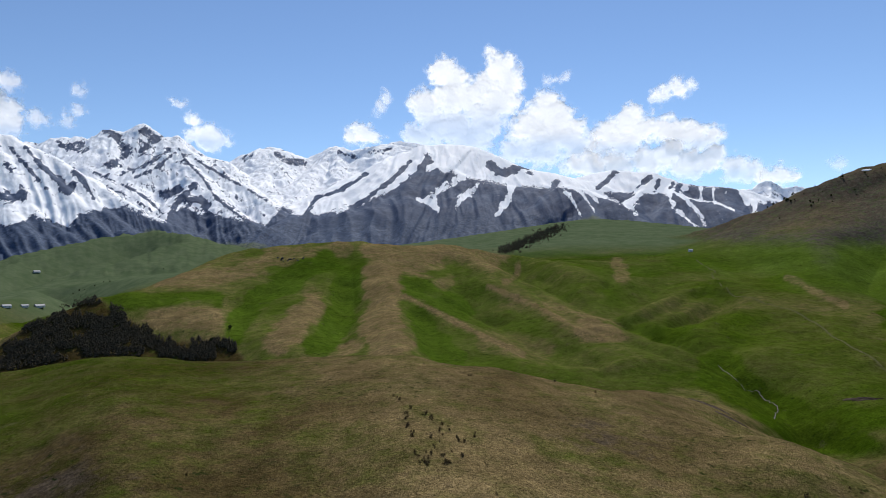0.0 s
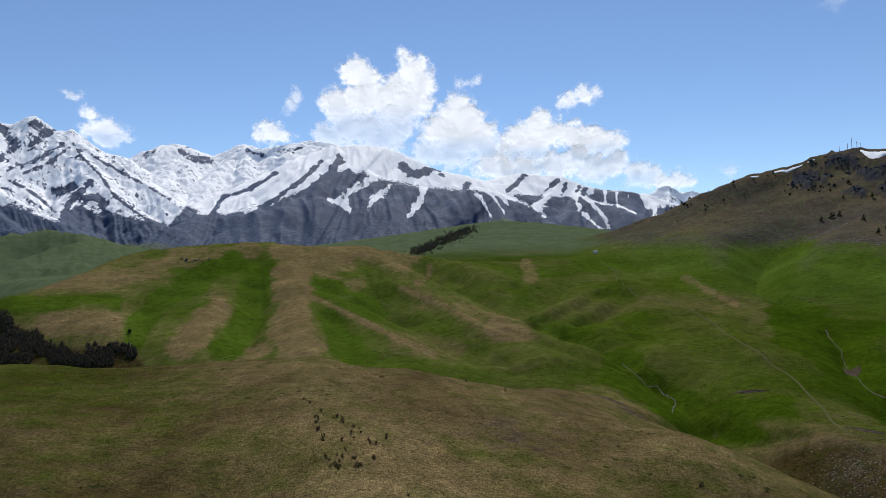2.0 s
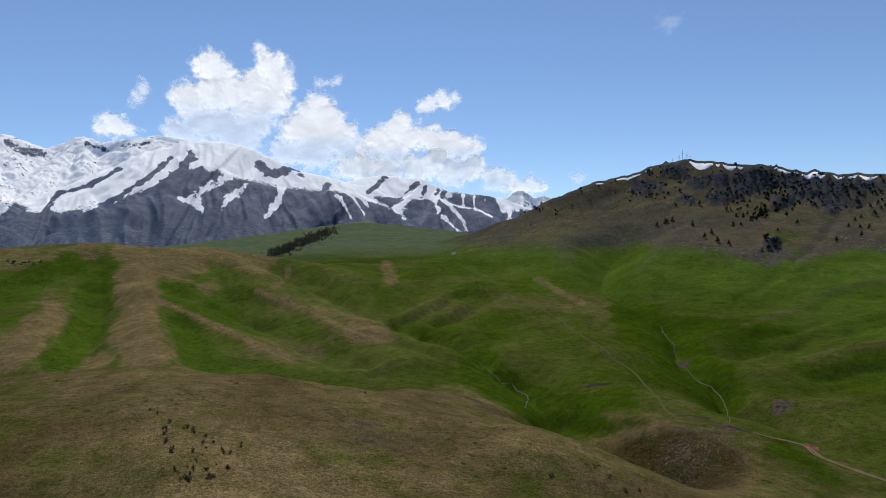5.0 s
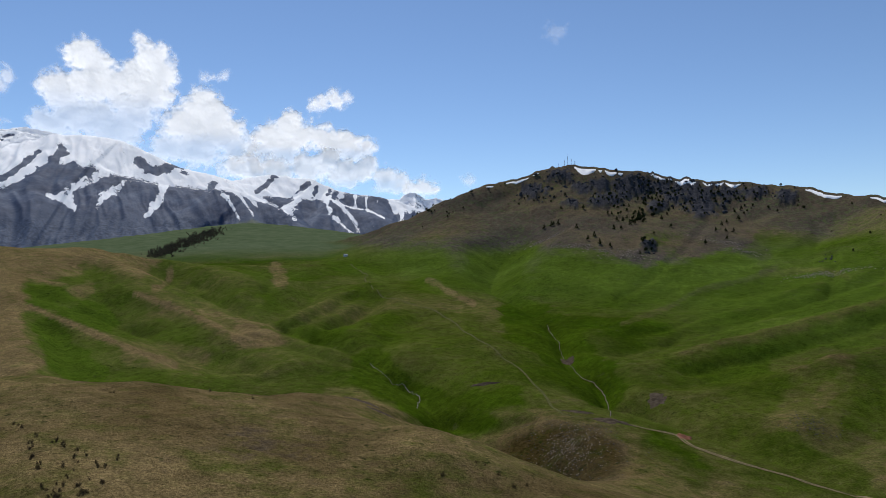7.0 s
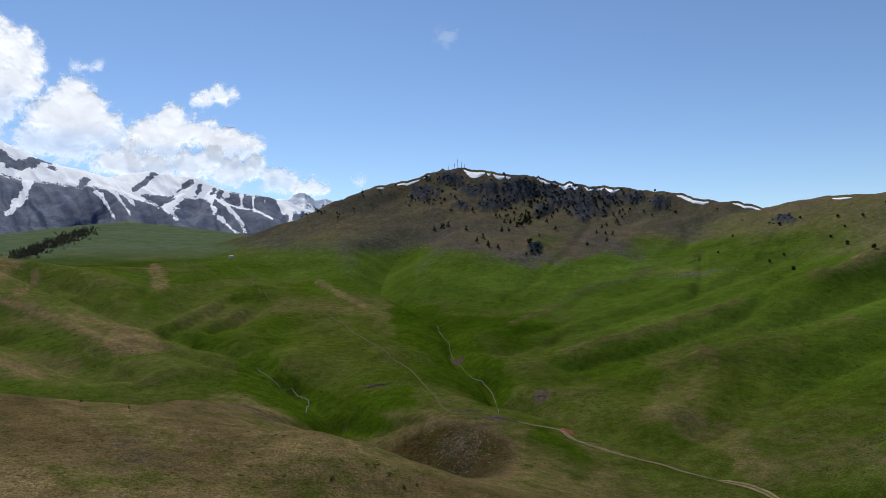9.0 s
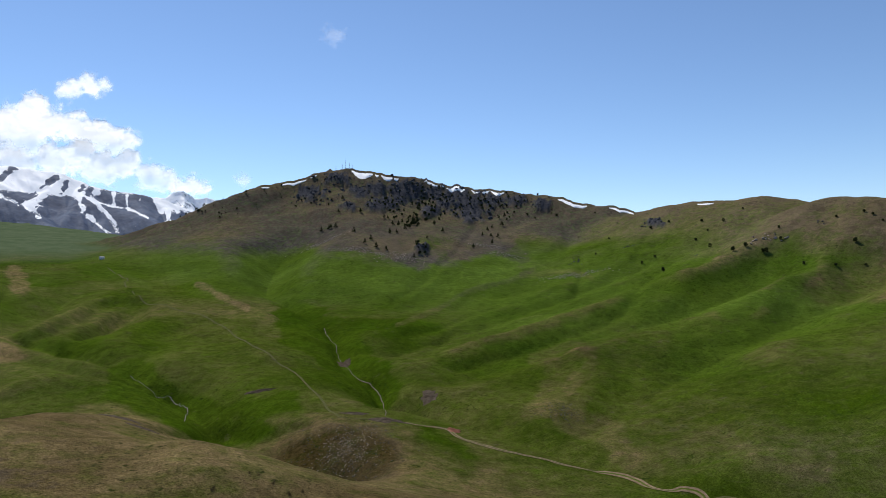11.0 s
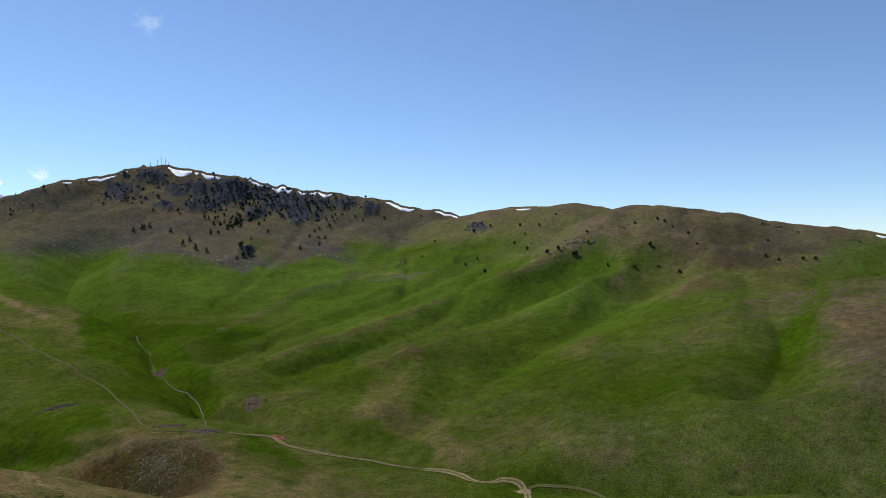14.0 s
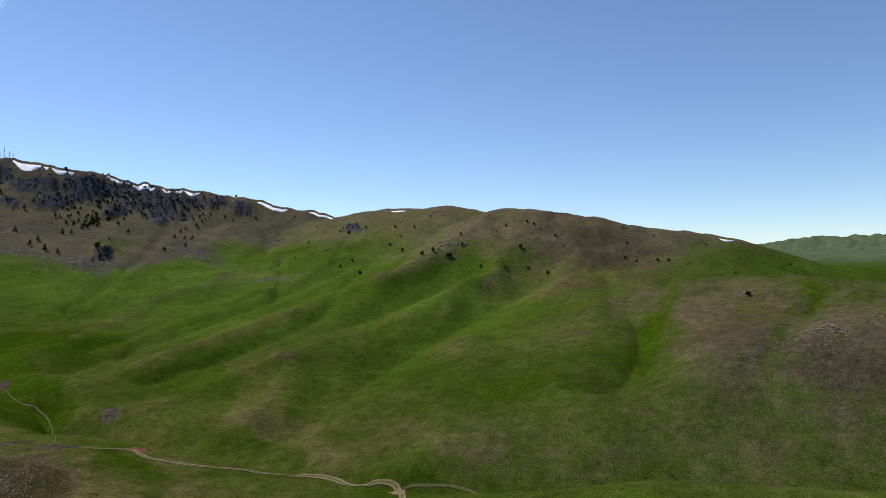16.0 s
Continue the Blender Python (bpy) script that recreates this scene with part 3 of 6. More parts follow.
dry_stroke(0.25, 0.6, (52.12, -12.17), (56.05, -11.89))
dry_stroke(0.23, 0.9, (54.18, -8.33), (55.33, -9.51), (53.34, -11.27))
dry_stroke(0.25, 0.24, (36.01, -12.7), (30.51, -12.44))
dry_stroke(0.23, 0.21, (41.48, -5.3), (44.67, -4.1), (47.3, -2.66), (50.88, -1.74), (52.7, -0.85))
dry_stroke(0.25, 0.24, (51.79, -1.3), (55.44, -1.12), (57.27, -1.61))
dry_stroke(0.3, 0.8, (35.69, 1.55), (39.66, 0.67), (42.15, 0.2))
dry_stroke(0.3, 0.6, (46.45, 0.59), (49.11, 1.02), (51.8, 0.07))
dry_stroke(0.2, 0.5, (52.62, -8.11), (56.05, -7.11), (57.19, -8.22), (55.32, -10.41))
dry_stroke(0.23, 0.9, (54.84, -12.8), (58.03, -13.53), (59.85, -15.27))
dry_stroke(0.17, 1.2, (59.84, -15.7), (63.52, -14.85), (66.71, -13.96))
dry_stroke(0.2, 1.0, (68.94, -14.76), (73.33, -15.42))
dry_stroke(0.3, 1.4, (73.55, -2.0), (77.79, -2.01), (82.63, -1.17), (85.65, -2.01))
dry_stroke(0.3, 1.5, (73.61, 1.57), (77.85, 1.48), (83.07, 1.36), (86.43, 0.04))
dry_stroke(0.35, 1.5, (88.49, -4.41), (90.21, -4.75), (89.14, -6.76))
dry_stroke(0.2, 0.8, (67.38, -0.13), (70.53, 0.73))
dry_stroke(0.35, 1.2, (89.13, -4.61), (91.96, -3.29), (95.78, -3.25), (91.92, -5.82))
dry_stroke(0.45, 1.5, (97.2, -5.66), (99.33, -4.78), (101.34, -5.87), (98.57, -7.98))
dry_stroke(-0.3, 1.0, (97.25, -2.82), (95.74, -5.3), (94.2, -7.81))
dry_stroke(-0.25, 0.9, (87.51, -2.89), (86.21, -5.52), (84.89, -8.15))
dry_stroke(-0.6, 0.8, (72.48, -1.1), (70.91, -2.88), (67.32, -3.77))
dry_stroke(0.8, 1.2, (38.52, 2.63), (41.66, 1.21), (43.42, 0.27))
dry_stroke(0.7, 0.9, (45.18, 0.25), (47.78, 1.1), (50.31, 1.48))
dry_stroke(0.5, 0.8, (35.32, 2.69), (38.95, 1.25))
dry_stroke(-0.7, 1.2, (24.11, -12.99), (27.74, -14.11), (30.49, -13.75))
dry_stroke(-0.6, 1.4, (43.61, -15.1), (46.2, -16.62), (43.12, -18.0))
dry_stroke(-0.5, 1.6, (33.37, -4.64), (37.0, -7.39), (39.69, -10.05))
dry_stroke(-0.5, 1.5, (21.47, -8.87), (25.03, -11.64), (32.35, -12.03))
dry_of = [
    step(1.3, 2.8, bump + 0.7 * broad) * 0.28,
    np.clip(0.9 + 0.4 * fine, 0, 1) * (1 - np.clip(extra_green, 0, 0.9)),
    np.clip(0.17 + 0.16 * step(0.0, 1.2, bump + 0.6 * broad + 0.3 * fine) + 0.25 * broad + 0.25 * step(-12, -18, deg), 0, 1) * (0.9 + 0.4 * fine),
    np.clip(step(0.5, 1.6, bump) * 0.4 + 0.9 * step(95, 135, GZ + 14 * broad), 0, 1),
    np.clip(step(0.3, 1.4, bump + 0.6 * broad + 0.3 * fine) * 0.45 + 0.62 * step(85, 140, GZ + 25 * broad), 0, 1),
    0.15 + 0.2 * broad,
    0.5 + 0.5 * broad,
    0.15 + 0.3 * broad]
DRY = sum(SHARE[k] * dry_of[k] for k in range(8)) + STROKES * step(235, 280, RING) * (1 - SHARE[1])
mound = step(1.25, 0.75, np.hypot((deg - 36.5) / 5.6, (sight_angle + 15.4) / 2.2) + 0.35 * fine) * step(255, 290, RING)
elev0 = np.degrees(np.arctan2(GZ - EYE.z, RING))
ROCK = np.zeros_like(GZ)
for b, e, w in [(34.6, 5.35, 1.0), (37.7, 4.3, 0.6), (39.9, 4.4, 0.8), (39.9, 5.7, 0.9), (42.6, 5.6, 1.5), (42.0, 4.9, 0.8), (40.9, 4.6, 0.7), (47.4, 4.7, 1.2), (47.8, 3.6, 1.1), (45.8, 4.5, 0.9), (44.4, 3.9, 0.8), (36.8, 6.6, 0.9), (43.7, 0.9, 0.6), (44.7, 5.4, 1.0), (38.8, 5.5, 0.8), (46.3, 5.3, 0.9), (49.4, 4.7, 0.9), (51.5, 4.6, 0.8), (53.5, 4.3, 0.7), (62.1, 2.6, 0.6)]:
    ROCK = np.maximum(ROCK, np.exp(-(((deg - b) / (w * 1.15)) ** 2 + ((elev0 - e) / (w * 0.55)) ** 2)))
ROCK = step(0.26, 0.5, ROCK + 0.45 * fbm(GX / 22, GY / 22, 33, 4) * step(0.02, 0.25, ROCK)) * (SHARE[3] + SHARE[4])
GZ = GZ + ROCK * (2.5 + 5.0 * (1 - 2 * np.abs(fbm(GX / 16, GY / 16, 35, 3))))
brown = sum(a * np.exp(-((deg - b + 2.0 * broad) / w) ** 2 - ((rise - e) / h) ** 2) for b, e, w, h, a in [(91.5, -5.6, 4.5, 2.6, 1.0), (101, -8.0, 5.0, 3.6, 1.1), (83, 0.0, 6.0, 2.2, 0.8), (79, 1.0, 5.0, 2.0, 0.6), (63, -12.5, 5.0, 2.2, 0.5), (72, -15.0, 7.0, 2.0, 0.5), (60, -7.0, 4.0, 1.6, 0.4), (92, -15.0, 7.0, 2.5, 0.4)])
brown = np.clip(brown * (0.9 + 0.7 * fine), 0, 1) * (SHARE[0] + SHARE[4] + SHARE[5])
DRY = np.clip(DRY + mound + 0.6 * brown, 0, 1)
# Green raised in brightness by landform and distance from the lookout.
BRIGHT_GREEN = np.clip(SHARE[0] * step(380, 560, RING) * step(84, 74, deg) + SHARE[3] * 0.65 + SHARE[4] * 0.5 * step(420, 700, RING) + SHARE[2] * 0.35, 0, 1) * (0.68 + 0.35 * broad)
UMBER = np.clip(SHARE[3] * 1.1 + SHARE[4] * 0.55 * step(60, 120, GZ) + SHARE[6] * 0.7 + SHARE[5] * 0.4 + mound + 0.7 * brown, 0, 1) * np.clip(0.85 + 0.4 * broad, 0, 1)
HEATH_AND_SHADE = np.clip(SHARE[1] * (0.66 - 0.66 * step(-22, -3, deg) + 0.30 * step(6, 16, deg) + 0.45 * fine + 0.35 * broad), 0, 1)
# Two darker brown patches low on the near hill.
dark_patches = np.exp(-((deg + 29) / 6) ** 2 - ((elev0 + 15.8) / 2.4) ** 2) + 0.6 * np.exp(-((deg - 13) / 5) ** 2 - ((elev0 + 14) / 1.8) ** 2)
# Ground under the wood painted dark, standing in for the trees' shade.
wood_shade = step(0.3, -0.3, elev0 - np.interp(deg, [-34, -32.3, -30.2, -28.1, -26.7, -25, -23.9, -22.1, -19.3, -17, -16, -15.3], [-6.4, -5.6, -3.95, -2.75, -2.1, -3.45, -4.35, -5.65, -6.2, -6.0, -7.4, -8.4])) * step(-15.0, -16.0, deg) * step(360, 400, RING)
DRY = np.clip(DRY + SHARE[2] * wood_shade, 0, 1)
HEATH_AND_SHADE = np.clip(HEATH_AND_SHADE + SHARE[2] * wood_shade + 0.75 * mound + 0.6 * brown + 0.5 * SHARE[4] * step(105, 45, GZ), 0, 1)
BARE = SHARE[3] * 0.45 * step(110, 165, GZ + 14 * broad) + SHARE[5] * 0.3 * step(40, 62, GZ + 10 * broad) + SHARE[1] * dark_patches * (0.55 + 0.5 * fine) + SHARE[4] * 0.3 * step(110, 150, GZ + 18 * broad)
WORN = np.clip(SHARE[4] * step(40, 110, GZ + 20 * broad) + brown + SHARE[5] * 0.3 + SHARE[3] * 0.3 + SHARE[0] * step(45, 85, deg) * 0.8 + mound * 0.6, 0, 1)
full, _ = grid_mesh("whole", GX, GY, GZ, wrap=True)
normals = np.zeros(len(full.vertices) * 3, np.float32)
full.vertices.foreach_get("normal", normals)
normals = normals.reshape(-1, 3)
bpy.data.meshes.remove(full)
PIECES = [
    ("ground", (0, 7), "green spring pasture on a broad valley floor", "ground", "structure"),
    ("foreground_hill", (1,), "rounded hill of dry straw-brown grass with scattered shrubs", "hill", ""),
    ("middle_hill", (2,), "broad green hill with dry brown ridges and a wooded flank", "hill", ""),
    ("rocky_hill", (3,), "tall brown hill with dark crags above green pasture", "hill", ""),
    ("grassy_hill", (4,), "rolling green hills with bare brown tops", "hill", ""),
    ("brown_hill", (5,), "low reddish-brown hill with pale stones", "hill", ""),
    ("distant_hill", (6,), "distant low hills with dull green slopes", "hill", ""),
]
cell = np.concatenate([WHO, WHO[:, :1]], 1)[:-1, :-1]
# The last attribute marks far ground whose colour takes in haze.
for name, kinds, label, category, kind in PIECES:
    me, used = grid_mesh(name, GX, GY, GZ, np.isin(cell, kinds), True, (("dry", DRY), ("bare", BARE), ("worn", WORN), ("rock", ROCK), ("extra_green", BRIGHT_GREEN), ("heath_and_shade", HEATH_AND_SHADE), ("umber", UMBER), ("far_haze", np.clip(SHARE[6] + SHARE[7] * step(60, 40, deg) + SHARE[0] * step(88, 92, deg), 0, 1) * step(1050, 1350, RING))))
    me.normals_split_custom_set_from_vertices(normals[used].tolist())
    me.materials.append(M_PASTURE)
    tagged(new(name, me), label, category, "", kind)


# ---------------------------------------------------------------- the snow range
MOUNTAINS = []


def mountain(name, label):
    MOUNTAINS.append((name, label, []))


def arete(slope, r, *line):
    """A ridge of the last mountain: slope, rounding, line of bearing, distance, elevation."""
    MOUNTAINS[-1][2].append((slope, r, line))


mountain("snowy_massif", "high rocky massif under broken spring snow")
arete(0.62, 12, (-46, 3700, 9.0), (-40, 3650, 9.6), (-36, 3600, 9.4), (-32.23, 3600, 8.99), (-31.56, 3580, 8.89), (-30.72, 3500, 8.33), (-29.16, 3400, 7.77), (-27.73, 3300, 6.84), (-26.46, 3200, 6.08), (-25.15, 3100, 5.09), (-23.24, 3000, 4.0), (-21.27, 2900, 2.91))
arete(0.6, 8, (-30.72, 3480, 8.33), (-29.86, 3300, 7.13), (-28.81, 3150, 5.99), (-27.74, 3050, 5.02), (-26.47, 2900, 3.41))
arete(0.6, 8, (-32.07, 3400, 7.77), (-30.9, 3150, 5.7), (-30.22, 2950, 3.86), (-28.47, 2800, 2.37))
arete(0.6, 8, (-27.73, 3300, 6.84), (-27.01, 3150, 5.65), (-26.21, 3000, 4.36), (-24.21, 2850, 2.81))
arete(0.6, 8, (-36, 3500, 8.2), (-32.24, 3150, 5.44), (-31.58, 2950, 3.91), (-30.91, 2800, 2.74))
mountain("snowy_peak", "jagged high peak covered in snow and grey rock")
arete(0.66, 8, (-35, 4600, 8.4), (-32, 4600, 8.7), (-29.85, 4600, 8.51), (-28.98, 4560, 8.97), (-27.72, 4550, 9.13), (-26.44, 4530, 9.14), (-25.69, 4500, 9.79), (-24.94, 4500, 9.72), (-24.36, 4500, 9.67), (-23.39, 4500, 10.27), (-22.73, 4500, 10.31), (-21.62, 4450, 9.49), (-20.5, 4450, 9.67), (-19.81, 4450, 9.07), (-18.79, 4400, 8.26), (-17.12, 4400, 7.75))
arete(0.6, 8, (-23.39, 4480, 10.18), (-24.18, 4300, 8.65), (-24.95, 4150, 7.38), (-26.27, 4000, 6.5))
arete(0.6, 8, (-25.69, 4480, 9.71), (-26.63, 4300, 8.31), (-27.73, 4200, 7.45))
arete(0.6, 8, (-21.62, 4430, 9.41), (-23.02, 4250, 7.88), (-24.57, 4100, 6.77))
arete(0.58, 10, (-20.54, 4000, 8.74), (-19.41, 3950, 8.02), (-17.34, 3800, 6.78), (-15.86, 3650, 6.02), (-13.93, 3450, 4.76), (-12.85, 3200, 3.06))
arete(0.58, 8, (-20.54, 4000, 8.74), (-20.02, 3850, 7.78), (-19.21, 3700, 6.95), (-18.64, 3600, 6.23), (-17.77, 3400, 5.03), (-16.3, 3200, 3.81), (-15.24, 3050, 3.07))
arete(0.58, 8, (-18.64, 3600, 6.23), (-20.04, 3450, 5.42), (-21.26, 3300, 4.33), (-21.35, 3100, 3.04))
arete(0.58, 8, (-20.54, 4000, 8.74), (-21.84, 3900, 7.72), (-23.61, 3750, 6.6), (-24.2, 3600, 5.66))
mountain("snowfield_range", "distant snow-covered ridge behind the nearer mountains")
arete(0.5, 12, (-21, 4850, 7.6), (-17.96, 4850, 7.98), (-16.91, 4830, 7.75), (-15.84, 4820, 8.35), (-14.76, 4810, 8.81), (-13.45, 4800, 8.98), (-12.36, 4800, 8.74), (-11.04, 4800, 8.23), (-9.69, 4800, 8.69), (-8.56, 4800, 9.24), (-7.43, 4800, 8.8), (-6.06, 4790, 9.08), (-4.22, 4780, 9.39), (-3.3, 4780, 9.53), (-1.69, 4780, 9.25))
arete(0.5, 12, (-13.46, 4790, 8.89), (-13.91, 4400, 7.29), (-14.48, 4000, 5.96))
arete(0.5, 12, (-8.56, 4790, 9.15), (-9.7, 4500, 7.8), (-11.72, 4100, 6.21))
mountain("snow_capped_mountain", "snow-capped mountain with dark wooded spurs")
arete(0.5, 14, (-2.15, 3880, 9.07), (-4.24, 3750, 7.81), (-6.55, 3600, 6.46), (-9.05, 3400, 5.19), (-11.52, 3200, 3.96), (-13.73, 3000, 2.75))
arete(0.5, 18, (-1.69, 3900, 9.25), (-0.3, 3900, 9.28), (0.85, 3890, 9.31), (2.7, 3870, 9.09), (4.53, 3820, 8.37), (6.8, 3800, 7.28), (8.61, 3800, 6.91), (10.4, 3850, 6.4), (12.17, 3900, 6.02))
arete(0.52, 8, (-0.3, 3890, 9.23), (-2.4, 3700, 7.8), (-4.26, 3500, 6.22), (-6.57, 3300, 4.77), (-8.85, 3100, 3.28), (-10.21, 2950, 2.29))
arete(0.52, 8, (0.85, 3880, 9.26), (-0.78, 3700, 8.24), (-1.58, 3550, 7.34), (-3.12, 3350, 5.53), (-5.21, 3150, 3.94), (-7.05, 2900, 2.13))
arete(0.5, 10, (0.85, 3880, 9.22), (0.61, 3700, 8.22), (1.05, 3500, 7.22), (2.89, 3400, 6.55), (5.64, 3350, 5.94), (8.81, 3300, 5.59), (9.94, 3250, 5.87), (11.5, 3200, 5.46), (12.81, 3150, 4.88), (14.33, 3050, 4.16), (15.6, 2950, 3.1), (17.08, 2800, 2.31))
arete(0.52, 8, (1.05, 3500, 7.22), (-0.36, 3300, 5.27), (-1.75, 3150, 4.23), (-3.63, 2850, 1.86))
arete(0.52, 8, (2.89, 3400, 6.55), (1.72, 3250, 5.24), (0.78, 3100, 3.88), (-1.08, 2900, 2.52))
arete(0.52, 8, (5.64, 3350, 5.94), (5.15, 3150, 4.04), (3.52, 2900, 2.23))
arete(0.52, 8, (9.94, 3250, 5.87), (8.11, 3050, 3.97), (5.81, 2850, 2.19))
arete(0.52, 8, (0.78, 3100, 3.88), (2.15, 2950, 2.94), (3.05, 2800, 1.55))
arete(0.52, 8, (11.5, 3200, 5.46), (11.91, 3000, 3.88), (12.55, 2850, 2.51))
mountain("striped_ridge", "long dark ridge with snow lying in its gullies")
arete(0.56, 14, (9.95, 4150, 6.1), (10.84, 4120, 6.38), (12.62, 4100, 6.76), (13.94, 4090, 6.89), (15.66, 4070, 6.63), (16.94, 4050, 6.53), (18.18, 4030, 5.86), (18.81, 4020, 5.74), (19.83, 4010, 5.43), (21.44, 4000, 5.27), (23.41, 4000, 4.87), (24.56, 4000, 4.48), (25.69, 4000, 4.05), (30, 4000, 3), (34, 3950, 2))
arete(0.52, 8, (13.94, 4080, 6.84), (12.82, 3850, 5.46), (11.93, 3600, 4.68))
arete(0.52, 8, (16.94, 4040, 6.49), (16.07, 3850, 5.43), (14.32, 3600, 4.07), (13.66, 3500, 3.2))
arete(0.52, 8, (18.18, 4020, 5.82), (18.17, 3800, 4.99), (20.22, 3650, 4.21), (22.6, 3500, 3.34), (24.14, 3400, 2.53))
arete(0.52, 8, (18.17, 3800, 4.99), (17.31, 3550, 3.71), (16.44, 3350, 2.5))
arete(0.52, 8, (20.22, 3650, 4.21), (19.58, 3500, 3.11), (19.16, 3300, 2.12))
arete(0.52, 8, (21.44, 3990, 5.23), (22.03, 3800, 4.3), (22.6, 3600, 3.43))
arete(0.52, 8, (23.41, 3990, 4.83), (24.09, 3800, 3.79), (24.53, 3600, 2.81))
mountain("far_peak", "far white peak showing through a gap")
arete(0.55, 8, (20, 4800, 4.4), (23.02, 4800, 4.89), (24.39, 4800, 5.32), (25.15, 4800, 5.41), (25.89, 4800, 4.87), (26.82, 4800, 4.98), (27.55, 4800, 4.73), (29, 4800, 4.6), (32, 4800, 4))


def mountain_field(X, Y, ridges, seed, jag, fan, rough):
    H = np.full(X.shape, -300.0)
    wx = 60 * fbm(X / 420, Y / 420, seed, 4)
    shift = wx / 220
    bear = np.degrees(np.arctan2(X, Y))
    for slope, r, pts in ridges:
        line = curve_line([sight(*p) for p in pts], 2)
        m = (line[:, 2].max() + 60) / slope + 120
        near = (X > line[:, 0].min() - m) & (X < line[:, 0].max() + m) & (Y > line[:, 1].min() - m) & (Y < line[:, 1].max() + m)
        off, z, _, _ = line_field(X[near], Y[near], line)
        q = off + 0.35 * wx[near] * step(0, 260, off)
        u = fan + (bear[near] - fan) * (1 - 0.45 * np.minimum(off / 700, 1)) + shift[near]      # gullies fan out from the summit
        rib = 1 - 2 * np.abs(grain(u / 1.5, off / 900, seed + 11))
        small = 1 - 2 * np.abs(grain(u / 0.6, off / 300, seed + 15))
        h = z - slope * (np.sqrt(np.maximum(q, 0) ** 2 + r * r) - r) + rough * (16 * (rib - 0.3) + 8 * (small - 0.3)) * (1 - np.exp(-off / 90))
        H[near] = smax(H[near], h, 5)
    sharp = 1 - 2 * np.abs(fbm(X / 150, Y / 150, seed + 20, 5, 0.5))
    H = H + 2.6 * sharp + 1.2 * fbm(X / 36, Y / 36, seed + 30, 3, 0.6) - 3
    if jag:
        H = H + jag * (1 - 2 * np.abs(fbm(X / 110, Y / 110, seed + 40, 5, 0.55)))
    return H


mb = np.radians(np.arange(-47, 37, 0.08))
mr = np.linspace(2450, 4860, 225)
MR, MB = np.meshgrid(mr, mb, indexing="ij")
MX, MY = MR * np.sin(MB), MR * np.cos(MB)
mdeg = np.degrees(MB)
peaks = [mountain_field(MX, MY, ridges, 50 + 13 * n, (5, 8, 9, 0, 0, 10)[n], (-42, -23.4, -1, 0.5, 11, 25)[n], (1.5, 1.3, 1.0, 1.2, 1.2, 1.0)[n]) for n, (_, _, ridges) in enumerate(MOUNTAINS)]
MZ = np.max(peaks, 0)
MWHO = np.argmax(peaks, 0)
for _ in range(2):                                        # ease steps that are steeper than any scree
    sheer = np.maximum(np.abs(np.gradient(MZ, axis=0)) / (mr[1] - mr[0]), np.abs(np.gradient(MZ, axis=1)) / (MR * math.radians(0.08)))
    sheer = np.clip(3 * box_blur(box_blur(step(1.3, 2.2, sheer), 5, 0), 5, 1), 0, 1)
    MZ = MZ + (box_blur(box_blur(MZ, 6, 0), 7, 1) - MZ) * sheer
floor_z, _ = land(MX[:, ::8], MY[:, ::8])
low = MZ < np.repeat(floor_z, 8, 1)[:, :MZ.shape[1]] - 25
melev = np.degrees(np.arctan2(MZ - EYE.z, MR))
SNOW_LINE = np.array( [(-32.25, 3.19), (-30.22, 3.55), (-28.47, 2.97), (-27.02, 3.93), (-24.4, 4.4), (-21.67, 3.17), (-20.05, 4.22), (-18.61, 4.06), (-14.16, 3.07), (-12.84, 4.41), (-10.19, 3.83), (-6.56, 5.0), (-3.81, 5.76), (-1.71, 7.34), (0.82, 7.18), (2.89, 6.55), (5.64, 5.99), (9.94, 5.74), (12.59, 4.98), (13.26, 5.36), (17.96, 5.17), (18.6, 5.75), (20.24, 5.5), (22.63, 5.21), (23.78, 4.06), (27.89, 3.7)])
snow_from = np.interp(mdeg, SNOW_LINE[:, 0], SNOW_LINE[:, 1])
drift = fbm(MX / 90, MY / 90, 78, 5, 0.6)
slope_x = np.gradient(MZ, axis=1) / (MR * math.radians(0.08))
crag = 1 - 2 * np.abs(fbm(MX / 75, MY / 75, 95, 5, 0.6))
SNOW = 0.5 + np.clip((melev - snow_from + 0.15) / 0.7, -0.75, 0.45) + 0.16 * drift + 0.25 * np.clip(slope_x, -0.6, 0.6) - np.choose(MWHO, [0.35, 0.45, 0.30, 0.05, 0.0, 0.35]) * step(0.5, 0.95, crag)


def snow_stroke(value, width, *line):
    """Snow lying in a gully (or, when negative, a rib without snow) along a line of bearing and elevation; width in
    degrees.
    """
    low, high = min(b for b, _ in line) - 2 * width - 0.3, max(b for b, _ in line) + 2 * width + 0.3
    c = slice(max(int((low + 47) / 0.08), 0), int((high + 47) / 0.08) + 2)
    off = line_field(mdeg[:, c], melev[:, c], curve_line([(b, e, 0.0) for b, e in line], 3))[0] / width
    SNOW[:, c] += value * step(1.35, 0.45, off + 0.55 * drift[:, c] + 0.5 * fbm(mdeg[:, c] * 2.2, melev[:, c] * 2.2, 99, 4, 0.6))


snow_stroke(-1, 0.17, (-6.08, 7.0), (-8.37, 5.68), (-10.18, 5.0), (-11.08, 3.65))
snow_stroke(-1, 0.18, (-2.58, 7.99), (-4.26, 6.36), (-6.57, 4.77), (-8.4, 3.37))
